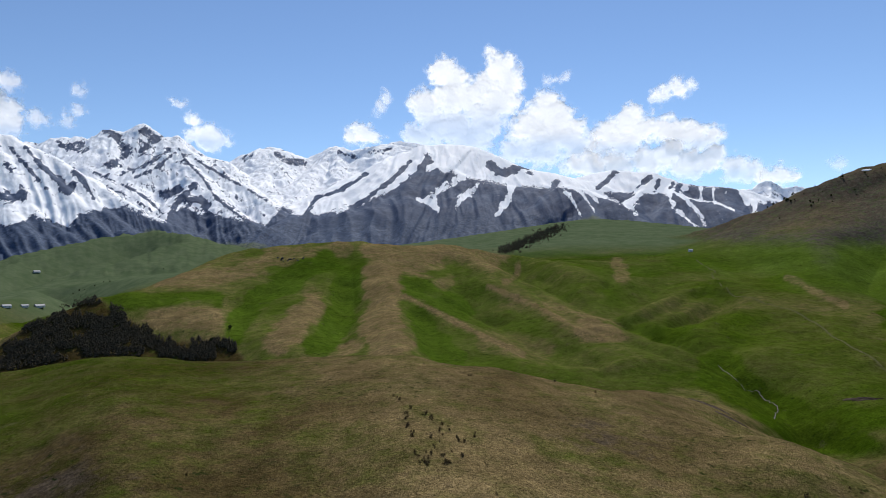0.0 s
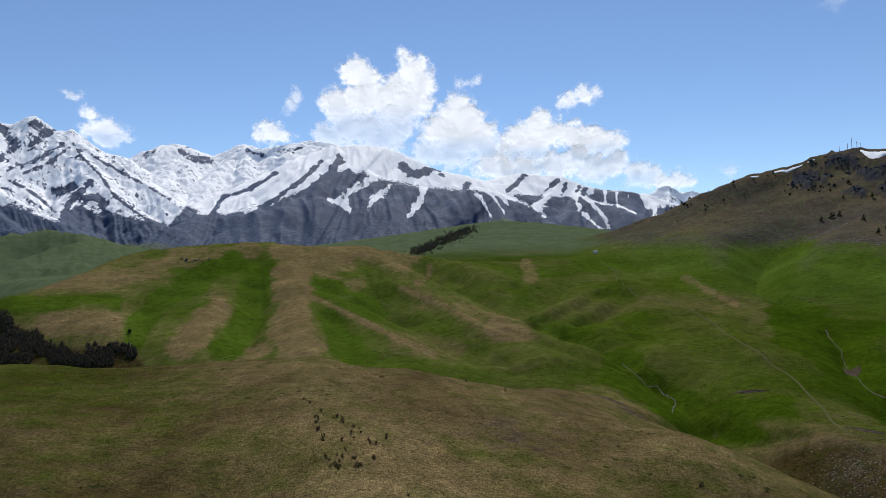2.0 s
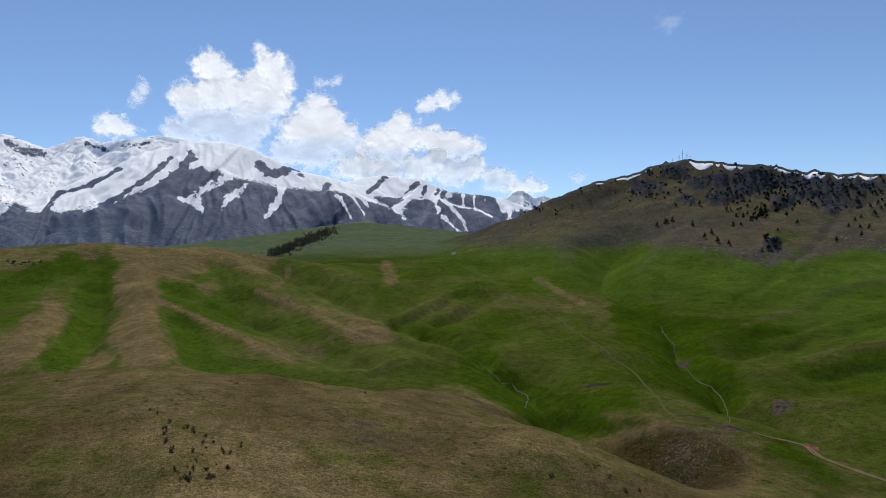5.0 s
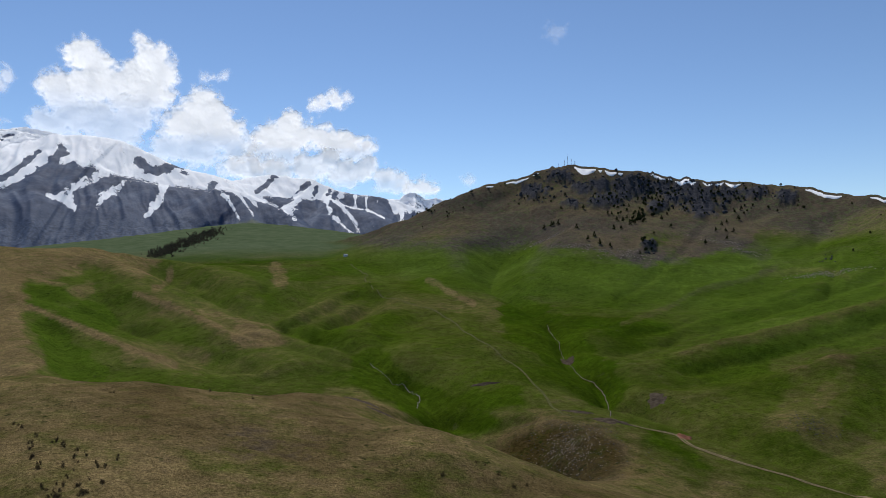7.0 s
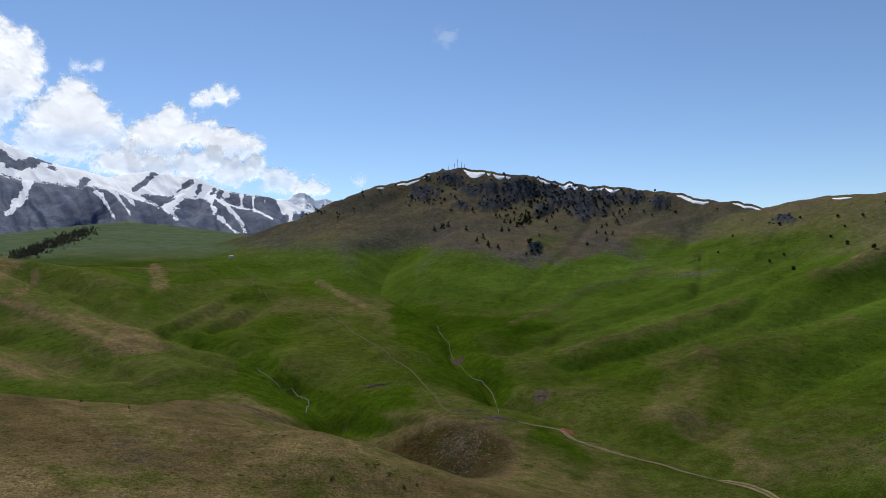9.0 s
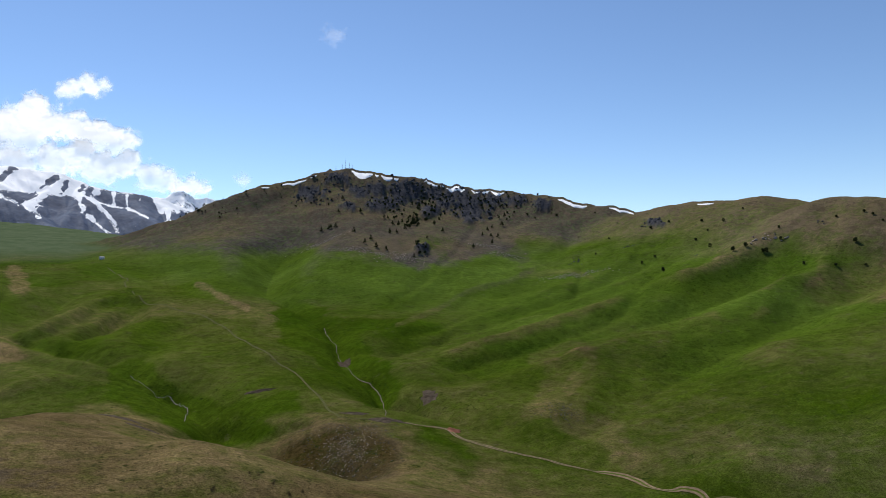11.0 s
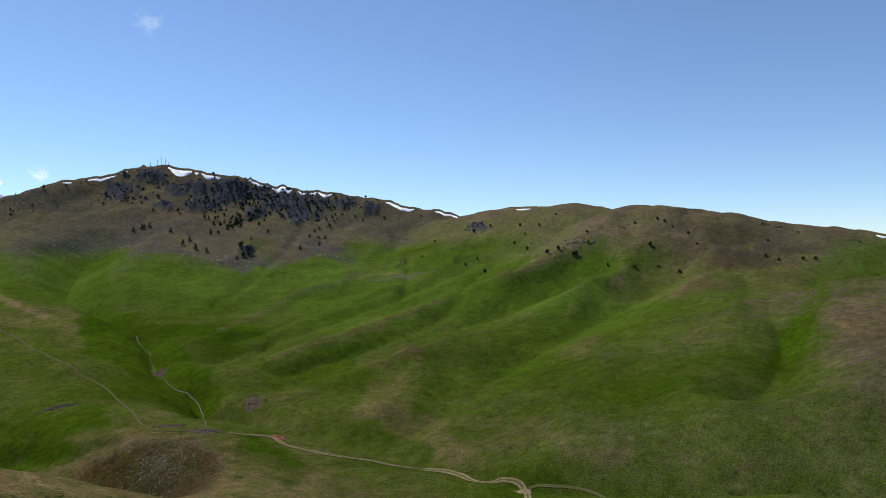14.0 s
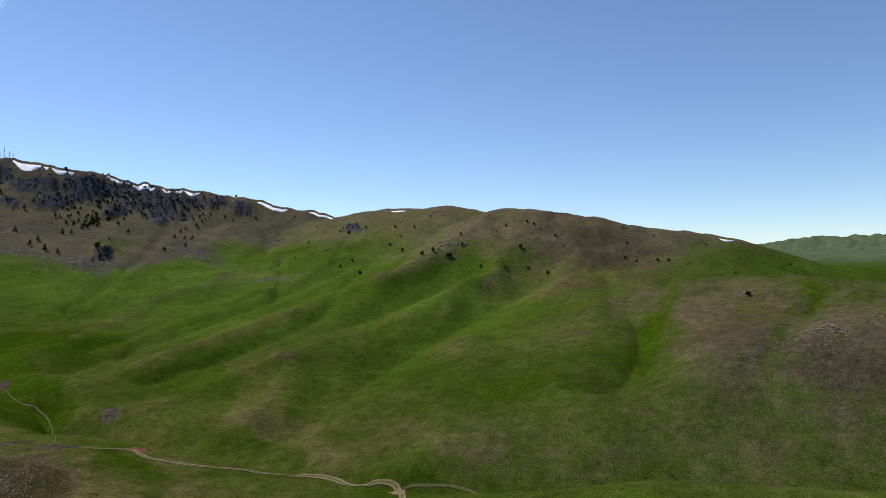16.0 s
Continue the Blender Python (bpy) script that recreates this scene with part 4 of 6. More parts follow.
snow_stroke(-1.1, 0.33, (-1.1, 8.25), (-2.18, 6.8), (-3.81, 5.31), (-5.66, 4.08), (-6.36, 2.81))
snow_stroke(-1, 0.24, (-0.47, 7.24), (-1.59, 6.07), (-2.81, 4.98))
snow_stroke(-0.9, 0.39, (3.97, 7.62), (4.69, 6.88), (5.66, 7.12))
snow_stroke(-0.8, 0.23, (5.66, 7.12), (6.71, 7.37), (7.25, 6.95))
snow_stroke(-1, 0.2, (13.93, 6.75), (13.27, 6.16), (12.51, 5.56))
snow_stroke(-1, 0.16, (16.59, 6.33), (15.9, 5.74), (15.29, 5.19))
snow_stroke(-1, 0.16, (17.18, 5.91), (16.91, 5.13))
snow_stroke(-1, 0.13, (18.26, 5.68), (17.92, 5.17))
snow_stroke(-0.9, 0.23, (9.27, 6.12), (9.04, 5.67))
snow_stroke(-0.7, 0.09, (-20.54, 8.66), (-20.02, 7.78), (-19.21, 6.91), (-18.64, 6.23))
snow_stroke(-0.8, 0.11, (-18.64, 6.15), (-17.77, 4.94), (-16.31, 3.73), (-15.46, 3.2))
snow_stroke(-0.7, 0.09, (-19.41, 7.93), (-17.34, 6.7), (-15.86, 5.94), (-14.15, 4.85))
snow_stroke(-0.6, 0.17, (-21.23, 8.59), (-22.83, 7.47), (-24.57, 6.56))
snow_stroke(-0.6, 0.12, (-20.83, 8.31), (-22.43, 7.06), (-23.61, 6.39))
snow_stroke(-0.8, 0.23, (-21.85, 5.3), (-21.25, 5.19), (-20.53, 5.63))
snow_stroke(-0.9, 0.27, (-20.86, 3.48), (-20.05, 4.56), (-19.02, 5.01), (-18.41, 3.71))
snow_stroke(-0.9, 0.27, (-19.42, 5.87), (-20.45, 4.9), (-21.18, 3.77))
snow_stroke(-0.6, 0.11, (-26.45, 6.69), (-25.15, 6.13), (-23.23, 5.14), (-21.66, 3.68))
snow_stroke(-0.6, 0.09, (-25.53, 5.7), (-23.62, 4.71), (-21.87, 3.47))
snow_stroke(-0.7, 0.2, (-27.73, 6.84), (-27.01, 5.86), (-26.46, 4.85))
snow_stroke(-0.7, 0.16, (-30.72, 8.18), (-29.51, 6.75), (-28.1, 5.21))
snow_stroke(-0.7, 0.16, (-31.56, 8.12), (-30.55, 6.7), (-29.52, 5.56))
snow_stroke(-0.8, 0.39, (-32.24, 4.67), (-31.41, 4.62), (-30.73, 4.92))
snow_stroke(-0.8, 0.27, (-28.63, 6.07), (-28.1, 5.21), (-27.81, 5.62))
snow_stroke(-0.5, 0.16, (-31.9, 7.01), (-31.24, 5.88))
snow_stroke(-0.6, 0.27, (-25.69, 9.59), (-24.94, 9.43), (-24.56, 8.63))
snow_stroke(-0.5, 0.39, (-23.01, 9.75), (-22.42, 9.37), (-23.21, 8.29))
snow_stroke(-0.5, 0.31, (-28.45, 8.41), (-27.0, 8.41))
snow_stroke(-0.5, 0.31, (-23.99, 8.46), (-25.52, 6.94))
snow_stroke(-0.5, 0.27, (-13.24, 8.41), (-12.37, 7.98), (-11.04, 7.78))
snow_stroke(-0.5, 0.23, (-15.76, 8.04), (-15.2, 8.23))
snow_stroke(-0.4, 0.16, (-8.34, 8.79), (-6.98, 8.26))
snow_stroke(-0.4, 0.16, (-5.84, 8.72), (-4.23, 8.94))
snow_stroke(0.9, 0.3, (1.74, 6.71), (0.35, 5.95), (-0.82, 5.28), (-1.29, 4.69))
snow_stroke(1, 0.22, (-2.07, 4.97), (-1.06, 4.59), (-0.37, 3.9))
snow_stroke(1, 0.16, (0.35, 6.32), (-0.59, 5.28), (-0.37, 4.03))
snow_stroke(0.9, 0.3, (2.88, 5.91), (1.95, 5.24), (1.25, 4.79))
snow_stroke(0.7, 0.2, (1.95, 5.24), (1.01, 4.11))
snow_stroke(1, 0.3, (5.64, 5.76), (5.39, 4.95), (4.93, 4.41))
snow_stroke(1, 0.22, (5.2, 4.49), (4.69, 3.82), (4.37, 3.59))
snow_stroke(0.6, 0.15, (4.71, 5.19), (4.65, 3.95))
snow_stroke(0.9, 0.14, (9.93, 5.29), (10.37, 4.73), (11.15, 3.45))
snow_stroke(0.8, 0.1, (10.38, 5.05), (10.81, 4.13))
snow_stroke(0.9, 0.1, (10.92, 5.48), (11.7, 4.56), (12.22, 3.64))
snow_stroke(0.8, 0.12, (11.71, 5.23), (12.24, 4.68), (12.49, 4.31))
snow_stroke(0.9, 0.16, (11.28, 5.56), (12.59, 4.98), (14.33, 4.25))
snow_stroke(0.5, 0.1, (9.26, 5.08), (9.48, 4.85))
snow_stroke(1, 0.34, (15.72, 5.0), (15.41, 4.44), (14.67, 4.24))
snow_stroke(0.9, 0.26, (14.67, 4.24), (15.18, 3.69), (15.43, 3.42))
snow_stroke(1, 0.26, (17.96, 4.78), (18.15, 4.03), (18.76, 3.31))
snow_stroke(0.9, 0.14, (18.76, 3.31), (19.57, 2.54), (20.18, 2.09))
snow_stroke(1, 0.1, (18.17, 4.99), (19.81, 4.31), (21.22, 4.08), (22.6, 3.39))
snow_stroke(0.9, 0.16, (19.07, 4.52), (19.72, 3.71), (20.19, 2.96), (20.51, 2.3))
snow_stroke(0.7, 0.1, (19.6, 4.06), (20.28, 3.09))
snow_stroke(1, 0.2, (18.17, 5.08), (16.49, 5.15), (14.35, 5.32), (13.04, 5.41))
snow_stroke(1, 0.3, (19.17, 5.47), (18.79, 4.75))
snow_stroke(0.9, 0.12, (20.23, 5.16), (20.26, 4.38))
snow_stroke(1, 0.12, (21.12, 5.03), (21.14, 4.0))
snow_stroke(0.6, 0.08, (22.03, 4.81), (22.07, 4.3))
snow_stroke(1, 0.2, (23.17, 4.67), (23.47, 3.82))
snow_stroke(1, 0.18, (23.79, 4.39), (24.01, 3.62), (23.84, 3.04))
snow_stroke(0.6, 0.08, (21.41, 3.47), (21.8, 2.69), (22.19, 2.25))
snow_stroke(0.5, 0.1, (24.37, 4.49), (24.63, 3.85))
snow_stroke(0.6, 0.45, (-30.39, 4.93), (-29.17, 3.97), (-28.11, 2.98))
snow_stroke(0.5, 0.25, (-27.74, 5.02), (-26.65, 4.35), (-26.1, 4.24))
snow_stroke(0.6, 0.3, (-32.25, 3.11), (-31.58, 2.93), (-30.91, 3.33))
snow_stroke(0.5, 0.12, (-19.64, 4.05), (-19.03, 3.8), (-17.99, 4.07))
snow_stroke(0.6, 0.1, (-24.41, 1.76), (-23.25, 1.97), (-22.94, 1.63))
snow_stroke(0.5, 0.1, (-27.58, 1.68), (-27.03, 1.88))
snow_stroke(0.5, 0.2, (-20.86, 4.03), (-20.05, 4.56))
snow_stroke(0.45, 0.4, (-11.97, 3.51), (-11.08, 4.1))
snow_stroke(0.5, 0.3, (-5.66, 3.95), (-4.28, 4.62))
snow_stroke(0.5, 0.3, (-8.39, 3.96), (-6.57, 4.55))
SNOW = np.clip(SNOW, np.choose(MWHO, [0.12, 0.16, 0.2, 0.06, 0.03, 0.2]), np.choose(MWHO, [0.84, 0.84, 0.88, 0.92, 0.93, 0.88]))
WOOD = step(330, 200, MZ + 40 * fbm(MX / 200, MY / 200, 80, 4))
alp = np.interp(mdeg, [-46, -32.3, -28.5, -24.4, -22.9, -21.9, -20, -18.6, -16.8, -14.2, -12.9, 2.5, 3.4, 7.6, 10, 12.1, 14.3, 17.7, 22.2, 34], [-0.4, -0.1, 0.6, 1.5, 2.5, 2.4, 1.0, 1.4, 1.7, 1.5, 0.6, 0.6, 1.2, 2.0, 2.5, 3.3, 2.7, 2.1, 1.7, 1.0])
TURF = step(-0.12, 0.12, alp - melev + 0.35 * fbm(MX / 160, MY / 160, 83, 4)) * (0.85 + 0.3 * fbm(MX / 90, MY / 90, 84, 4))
full, _ = grid_mesh("whole", MX, MY, MZ)
normals = np.zeros(len(full.vertices) * 3, np.float32)
full.vertices.foreach_get("normal", normals)
normals = normals.reshape(-1, 3)
bpy.data.meshes.remove(full)
for n, (name, label, _) in enumerate(MOUNTAINS):
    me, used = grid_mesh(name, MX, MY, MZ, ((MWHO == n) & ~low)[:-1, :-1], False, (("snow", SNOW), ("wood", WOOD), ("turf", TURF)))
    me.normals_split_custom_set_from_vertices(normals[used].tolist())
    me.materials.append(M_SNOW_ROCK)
    tagged(new(name, me), label, "mountain")


# ---------------------------------------------------------------- placing things on the ground
ELEV = np.degrees(np.arctan2(GZ - EYE.z, RING))


def ground_z(x, y):
    x, y = np.asarray(x, float), np.asarray(y, float)
    c = np.clip((np.degrees(np.arctan2(x, y)) + 42) / 0.13, 0, 1150)
    d = np.hypot(x, y)
    r = np.interp(d, rings, np.arange(len(rings)))
    c0, r0 = np.floor(c).astype(int), np.minimum(np.floor(r).astype(int), len(rings) - 2)
    fc, fr = c - c0, r - r0
    return (GZ[r0, c0] * (1 - fr) + GZ[r0 + 1, c0] * fr) * (1 - fc) + (GZ[r0, c0 + 1] * (1 - fr) + GZ[r0 + 1, c0 + 1] * fr) * fc


def part(name, me, mat, parent=None, label=""):
    ob = new(name, me)
    if mat is not None and not me.materials:
        me.materials.append(mat)
    ob.parent = parent
    return tagged(ob, label)


def from_bmesh(name, bm, smooth=False):
    me = bpy.data.meshes.new(name)
    bm.to_mesh(me)
    bm.free()
    me.polygons.foreach_set("use_smooth", [smooth] * len(me.polygons))
    return me


def from_arrays(name, verts, faces, smooth=False):
    me = bpy.data.meshes.new(name)
    me.from_pydata([tuple(map(float, v)) for v in verts], [], [tuple(map(int, f)) for f in faces])
    me.polygons.foreach_set("use_smooth", [smooth] * len(me.polygons))
    return me


def tint_material(name, dark, light, scale, rough=0.95, bump=0.0, per="object", soft=0.0):
    """A surface between two colours, varied by noise and from piece to piece."""
    m, t, b = material(name, rough)
    b.inputs["Specular IOR Level"].default_value = 0.02 if rough > 0.9 else 0.15
    if per == "object":
        r = t.nodes.new("ShaderNodeObjectInfo").outputs["Random"]
    else:
        r = t.nodes.new("ShaderNodeNewGeometry").outputs["Random Per Island"]
    n = speckle(t, scale, 5, 0.65)
    f = maths(t, "ADD", maths(t, "MULTIPLY", n, 0.65), maths(t, "MULTIPLY", r, 0.35))
    link(t, blend(t, f, dark, light), b.inputs["Base Color"])
    if bump:
        relief(t, b, n, bump, 0.8)
    return m


M_NEEDLES = tint_material("conifer_needles", (0.013, 0.018, 0.006), (0.036, 0.042, 0.014), 1.2)
M_WOODS = tint_material("dark_woodland", (0.030, 0.029, 0.017), (0.125, 0.098, 0.064), 0.6, per="island")
M_BARK = tint_material("bark", (0.035, 0.026, 0.018), (0.075, 0.058, 0.042), 6.0)
M_TWIGS = tint_material("dead_stems", (0.045, 0.033, 0.018), (0.120, 0.088, 0.050), 3.0)
M_GRASS = tint_material("straw_tufts", (0.0760, 0.0623, 0.0228), (0.1900, 0.1520, 0.0760), 0.35, per="island")
M_CRAG = tint_material("dark_crag", (0.028, 0.030, 0.038), (0.100, 0.098, 0.102), 0.35, bump=0.5)
M_PALE_STONE = tint_material("pale_stone", (0.150, 0.125, 0.105), (0.330, 0.280, 0.240), 0.6, bump=0.2)
M_OLD_SNOW = tint_material("old_snow", (0.78, 0.80, 0.83), (0.90, 0.91, 0.92), 0.08, 0.7)
M_TRACK = tint_material("dirt_track", (0.120, 0.090, 0.052), (0.260, 0.195, 0.120), 0.4)
M_FAINT_TRACK = tint_material("overgrown_track", (0.060, 0.058, 0.024), (0.130, 0.110, 0.055), 0.25)
M_RUT_GRASS = tint_material("track_grass", (0.045, 0.075, 0.008), (0.085, 0.105, 0.020), 0.8)
M_MUD = tint_material("trodden_mud", (0.040, 0.030, 0.020), (0.110, 0.086, 0.060), 0.5, bump=0.3)
M_RED_SOIL = tint_material("red_soil", (0.190, 0.075, 0.045), (0.330, 0.150, 0.095), 0.5, bump=0.3)
M_STEEL = tint_material("painted_steel", (0.10, 0.10, 0.11), (0.22, 0.22, 0.23), 2.0, 0.5)
M_WALL = tint_material("whitewash", (0.62, 0.61, 0.58), (0.80, 0.79, 0.76), 0.8)
M_ROOF = tint_material("sheet_roof", (0.22, 0.22, 0.24), (0.36, 0.36, 0.38), 0.8, 0.5)
M_WATER, _t, _b = material("stream_water", 0.55)
_b.inputs["Base Color"].default_value = (0.16, 0.155, 0.13, 1)
_b.inputs["Specular IOR Level"].default_value = 0.25
relief(_t, _b, speckle(_t, 1.5, 4), 0.15, 0.7)


# ---------------------------------------------------------------- trees, bushes, rocks
def clump_cloud(places, sizes, squash, rng):
    """Many small uneven leaf clumps in one mesh: vertices and faces."""
    bm = bmesh.new()
    bmesh.ops.create_icosphere(bm, subdivisions=1, radius=1)
    base = np.array([v.co for v in bm.verts])
    tri = np.array([[v.index for v in f.verts] for f in bm.faces])
    bm.free()
    n = len(places)
    v = base[None] * (1 + 0.45 * (rng.random((n, len(base), 1)) - 0.5)) * sizes[:, None, None] * np.array([1, 1, squash])
    v = v + places[:, None, :]
    f = tri[None] + (np.arange(n) * len(base))[:, None, None]
    return v.reshape(-1, 3), f.reshape(-1, 3)


def tree_proto(seed, pointed):
    """A tree 1 m high at the origin: a tapered trunk with limbs, and a crown of clumps."""
    rng = np.random.default_rng(seed)
    n = 34 if pointed else 40
    h = rng.random(n) ** 0.8
    a = rng.random(n) * 2 * np.pi
    if pointed:
        z = 0.14 + 0.84 * h
        r = 0.30 * (1 - h) ** 0.9 * (0.45 + 0.6 * rng.random(n)) + 0.012
        size = 0.045 + 0.085 * (1 - h) * (0.7 + 0.6 * rng.random(n))
    else:
        z = 0.18 + 0.70 * h
        r = 0.36 * np.sqrt(np.clip(1 - (1.7 * h - 0.75) ** 2, 0.02, 1)) * (0.35 + 0.65 * rng.random(n))
        size = 0.09 + 0.08 * rng.random(n)
    v, f = clump_cloud(np.stack([r * np.cos(a), r * np.sin(a), z], 1), size, 0.75, rng)
    tree = new("conifer" if pointed else "juniper_tree")
    part("crown", from_arrays("crown", v, f, True), M_NEEDLES, tree)
    bm = bmesh.new()
    bmesh.ops.create_cone(bm, cap_ends=True, segments=6, radius1=0.035, radius2=0.008, depth=0.9, matrix=Matrix.Translation((0, 0, 0.40)))
    for k in range(6):
        turn = Matrix.Rotation(k * 1.05 + rng.random(), 4, "Z") @ Matrix.Translation((0, 0, 0.2 + 0.09 * k)) @ Matrix.Rotation(radians(62), 4, "Y")
        bmesh.ops.create_cone(bm, cap_ends=False, segments=4, radius1=0.010, radius2=0.003, depth=0.22, matrix=turn @ Matrix.Translation((0, 0, 0.11)))
    part("trunk", from_bmesh("trunk", bm), M_BARK, tree)
    return tree


class Sower:
    """Puts copies of a few prototypes on the ground; the prototypes themselves are the first copies."""

    def __init__(self, protos, label, category, group, seed):
        self.protos, self.fresh, self.rng = protos, list(protos), random.Random(seed)
        self.tags = (label, category, group)

    def put(self, x, y, size, sink=0.03, squash=1.0):
        z = float(ground_z(x, y)) - sink * size
        k = self.rng.randrange(len(self.protos))
        ob = self.protos[k]
        wide = size * self.rng.uniform(0.85, 1.2)
        m = pose(x, y, z, self.rng.uniform(-4, 4), self.rng.uniform(-4, 4), self.rng.uniform(0, 360))
        if ob in self.fresh:
            self.fresh.remove(ob)
            ob.matrix_basis = m
        else:
            ob = copy_thing(ob, m)
        ob.scale = (wide, wide, size * squash)
        return tagged(ob, *self.tags)


rnd = random.Random(11)
junipers_high = Sower([tree_proto(20 + k, False) for k in range(4)], "dark bushy juniper among rocks on a steep slope", "tree", "junipers on the rocky hill", 4)
conifers = Sower([tree_proto(k, True) for k in range(4)], "dark green conifer standing on a stony slope", "tree", "conifers on the rocky hill", 1)
junipers = Sower([tree_proto(10 + k, False) for k in range(4)], "rounded dark juniper on open hillside turf", "tree", "junipers on the grassy hills", 2)
for b, e in [(29.72, 5.45), (35.53, 2.38), (36.13, 2.61), (36.31, 2.61), (36.67, 2.74), (38.15, 2.35), (36.92, 3.99), (39.48, 1.70), (39.0, 1.38), (39.89, 1.04), (40.71, 0.89), (40.59, 3.52), (40.88, 3.42), (41.02, 2.25), (41.27, 2.88), (41.58, 2.23), (41.74, 2.83), (42.26, 2.58)]:
    conifers.put(*on_ground(b, e - 0.12), rnd.uniform(7, 9.5))
for b, e in [(44.08, 3.21), (43.31, 4.19), (45.34, 2.31), (45.06, 3.3), (44.66, 2.95), (48.59, 1.96), (48.99, 2.37), (49.35, 2.53), (49.28, 1.83), (49.83, 1.87), (49.37, 1.24), (50.18, 2.75), (47.83, 0.91), (50.39, 3.44), (49.91, 4.43), (37.27, 4.99), (38.68, 3.95), (48.82, 4.48)]:
    conifers.put(*on_ground(b, e - 0.12), rnd.uniform(7.5, 10))


def thicket(b, e, wide, high, count, lo, hi):
    """Trees scattered round a bearing and elevation."""
    for _ in range(count):
        kind = conifers if rnd.random() < 0.35 else junipers_high
        kind.put(*on_ground(b + rnd.gauss(0, wide), e + rnd.gauss(0, high)), rnd.uniform(lo, hi) * 0.8)


thicket(42.9, 3.1, 0.55, 0.35, 34, 6, 9.5)
thicket(43.7, 1.0, 0.35, 0.35, 12, 4, 7)
thicket(44.4, 4.4, 0.5, 0.5, 34, 5, 9)
thicket(41.0, 4.4, 0.9, 0.5, 30, 5, 8)
thicket(47.6, 4.2, 1.1, 0.6, 44, 4, 8)
thicket(43.7, 5.3, 1.2, 0.5, 18, 4, 8)
thicket(51.5, 4.2, 1.6, 0.6, 34, 4, 8)
thicket(27.0, 4.0, 2.0, 0.5, 26, 3, 6)
thicket(33.5, 5.0, 2.0, 0.6, 22, 3, 6)
for b, e in [(57.63, 0.27), (58.66, 1.4), (61.16, -0.54), (62.11, -0.16), (62.73, -1.08), (61.86, 2.24), (63.21, 2.58), (65.6, 2.67), (67.14, 2.65), (68.52, 3.44), (66.02, 1.98), (66.18, 0.76), (65.14, 1.3), (69.83, 0.19), (70.08, -0.04), (67.81, 0.4), (72.5, -0.66), (71.05, 1.22), (70.92, 1.99), (68.68, 0.54), (75.81, 0.66), (76.35, 2.89)]:
    junipers.put(*on_ground(b, e - 0.12), rnd.uniform(3.4, 6.2))
for b, e in [(76.87, 2.66), (77.46, 2.28), (74.65, 2.53), (79.23, 0.86), (78.61, 1.66), (77.92, -1.33), (76.38, -0.76), (74.55, -1.0), (56.3, 1.67), (57.6, 3.47), (59.32, 2.62), (86.19, 1.68), (84.16, 1.13), (84.87, -0.42), (86.47, -0.24), (87.27, -0.37), (84.01, 0.0), (90.02, 0.77), (95.78, -0.71), (92.9, -2.97), (92.09, -1.34)]:
    junipers.put(*on_ground(b, e - 0.12), rnd.uniform(2.8, 4.8), squash=0.8)
for b, e in [(-27.8, -2.2), (-27.05, -1.9), (-25.8, -1.4), (-25.4, -1.4), (-21.7, -0.6), (-16.93, -5.3), (-18.3, -6.2), (-27.4, -2.0), (-26.4, -1.7)]:
    junipers.put(*on_ground(b, e), rnd.uniform(3.2, 5))


def woodland(name, label, picks, lo, hi, seed):
    """A wood too dense to count: many small crowns in one mesh."""
    rng = np.random.default_rng(seed)
    spots, sizes = [], []
    for x, y in picks:
        tall = rng.uniform(lo, hi)
        z = float(ground_z(x, y))
        for k in range(7):
            h = (k + rng.random()) / 7
            spread = 0.34 * tall * (1 - 0.8 * h)
            spots.append((x + rng.normal() * spread * 0.6, y + rng.normal() * spread * 0.6, z + tall * (0.12 + 0.82 * h)))
            sizes.append(tall * (0.07 + 0.17 * (1 - h)))
    v, f = clump_cloud(np.array(spots), np.array(sizes), 0.85, rng)
    ob = part(name, from_arrays(name, v, f, True), M_WOODS)
    return tagged(ob, label, "woodland", "", "stuff")


picks = []
while len(picks) < 2900:
    b, e = rnd.uniform(-34, -15.3), rnd.uniform(-9.5, -2.4)
    upper = float(np.interp(b, [-34, -32.3, -30.2, -28.1, -26.7, -25, -23.9, -22.1, -19.3, -17, -16, -15.3], [-6.4, -5.6, -3.95, -2.75, -2.1, -3.45, -4.35, -5.65, -6.2, -6.0, -7.4, -8.4])) + 0.5 * noise.noise((b * 0.9, 7.0, 1.0)) - 0.5 * rnd.random() ** 2
    if e < upper and noise.noise((b * 0.6, e * 1.0, 3.0)) > (-0.22 if b < -23.5 else -0.3) + (0.12 if b > -18 else 0):
        x, y = on_ground(b, e)
        if np.hypot(x, y) > 380:
            picks.append((x, y))
woodland("woodland", "dense dark wood on the steep flank of a hill", picks, 2.2, 4.6, 5)
picks = []
while len(picks) < 900:
    t = rnd.random()
    b, e = 5.0 + 4.6 * t + rnd.gauss(0, 0.35), 0.55 + 1.9 * t + rnd.gauss(0, 0.16)
    x, y = on_ground(b, e)
    if np.hypot(x, y) > 1150:
        picks.append((x, y))
woodland("woodland", "dark spruce wood on a distant green slope", picks, 3, 5.5, 6)


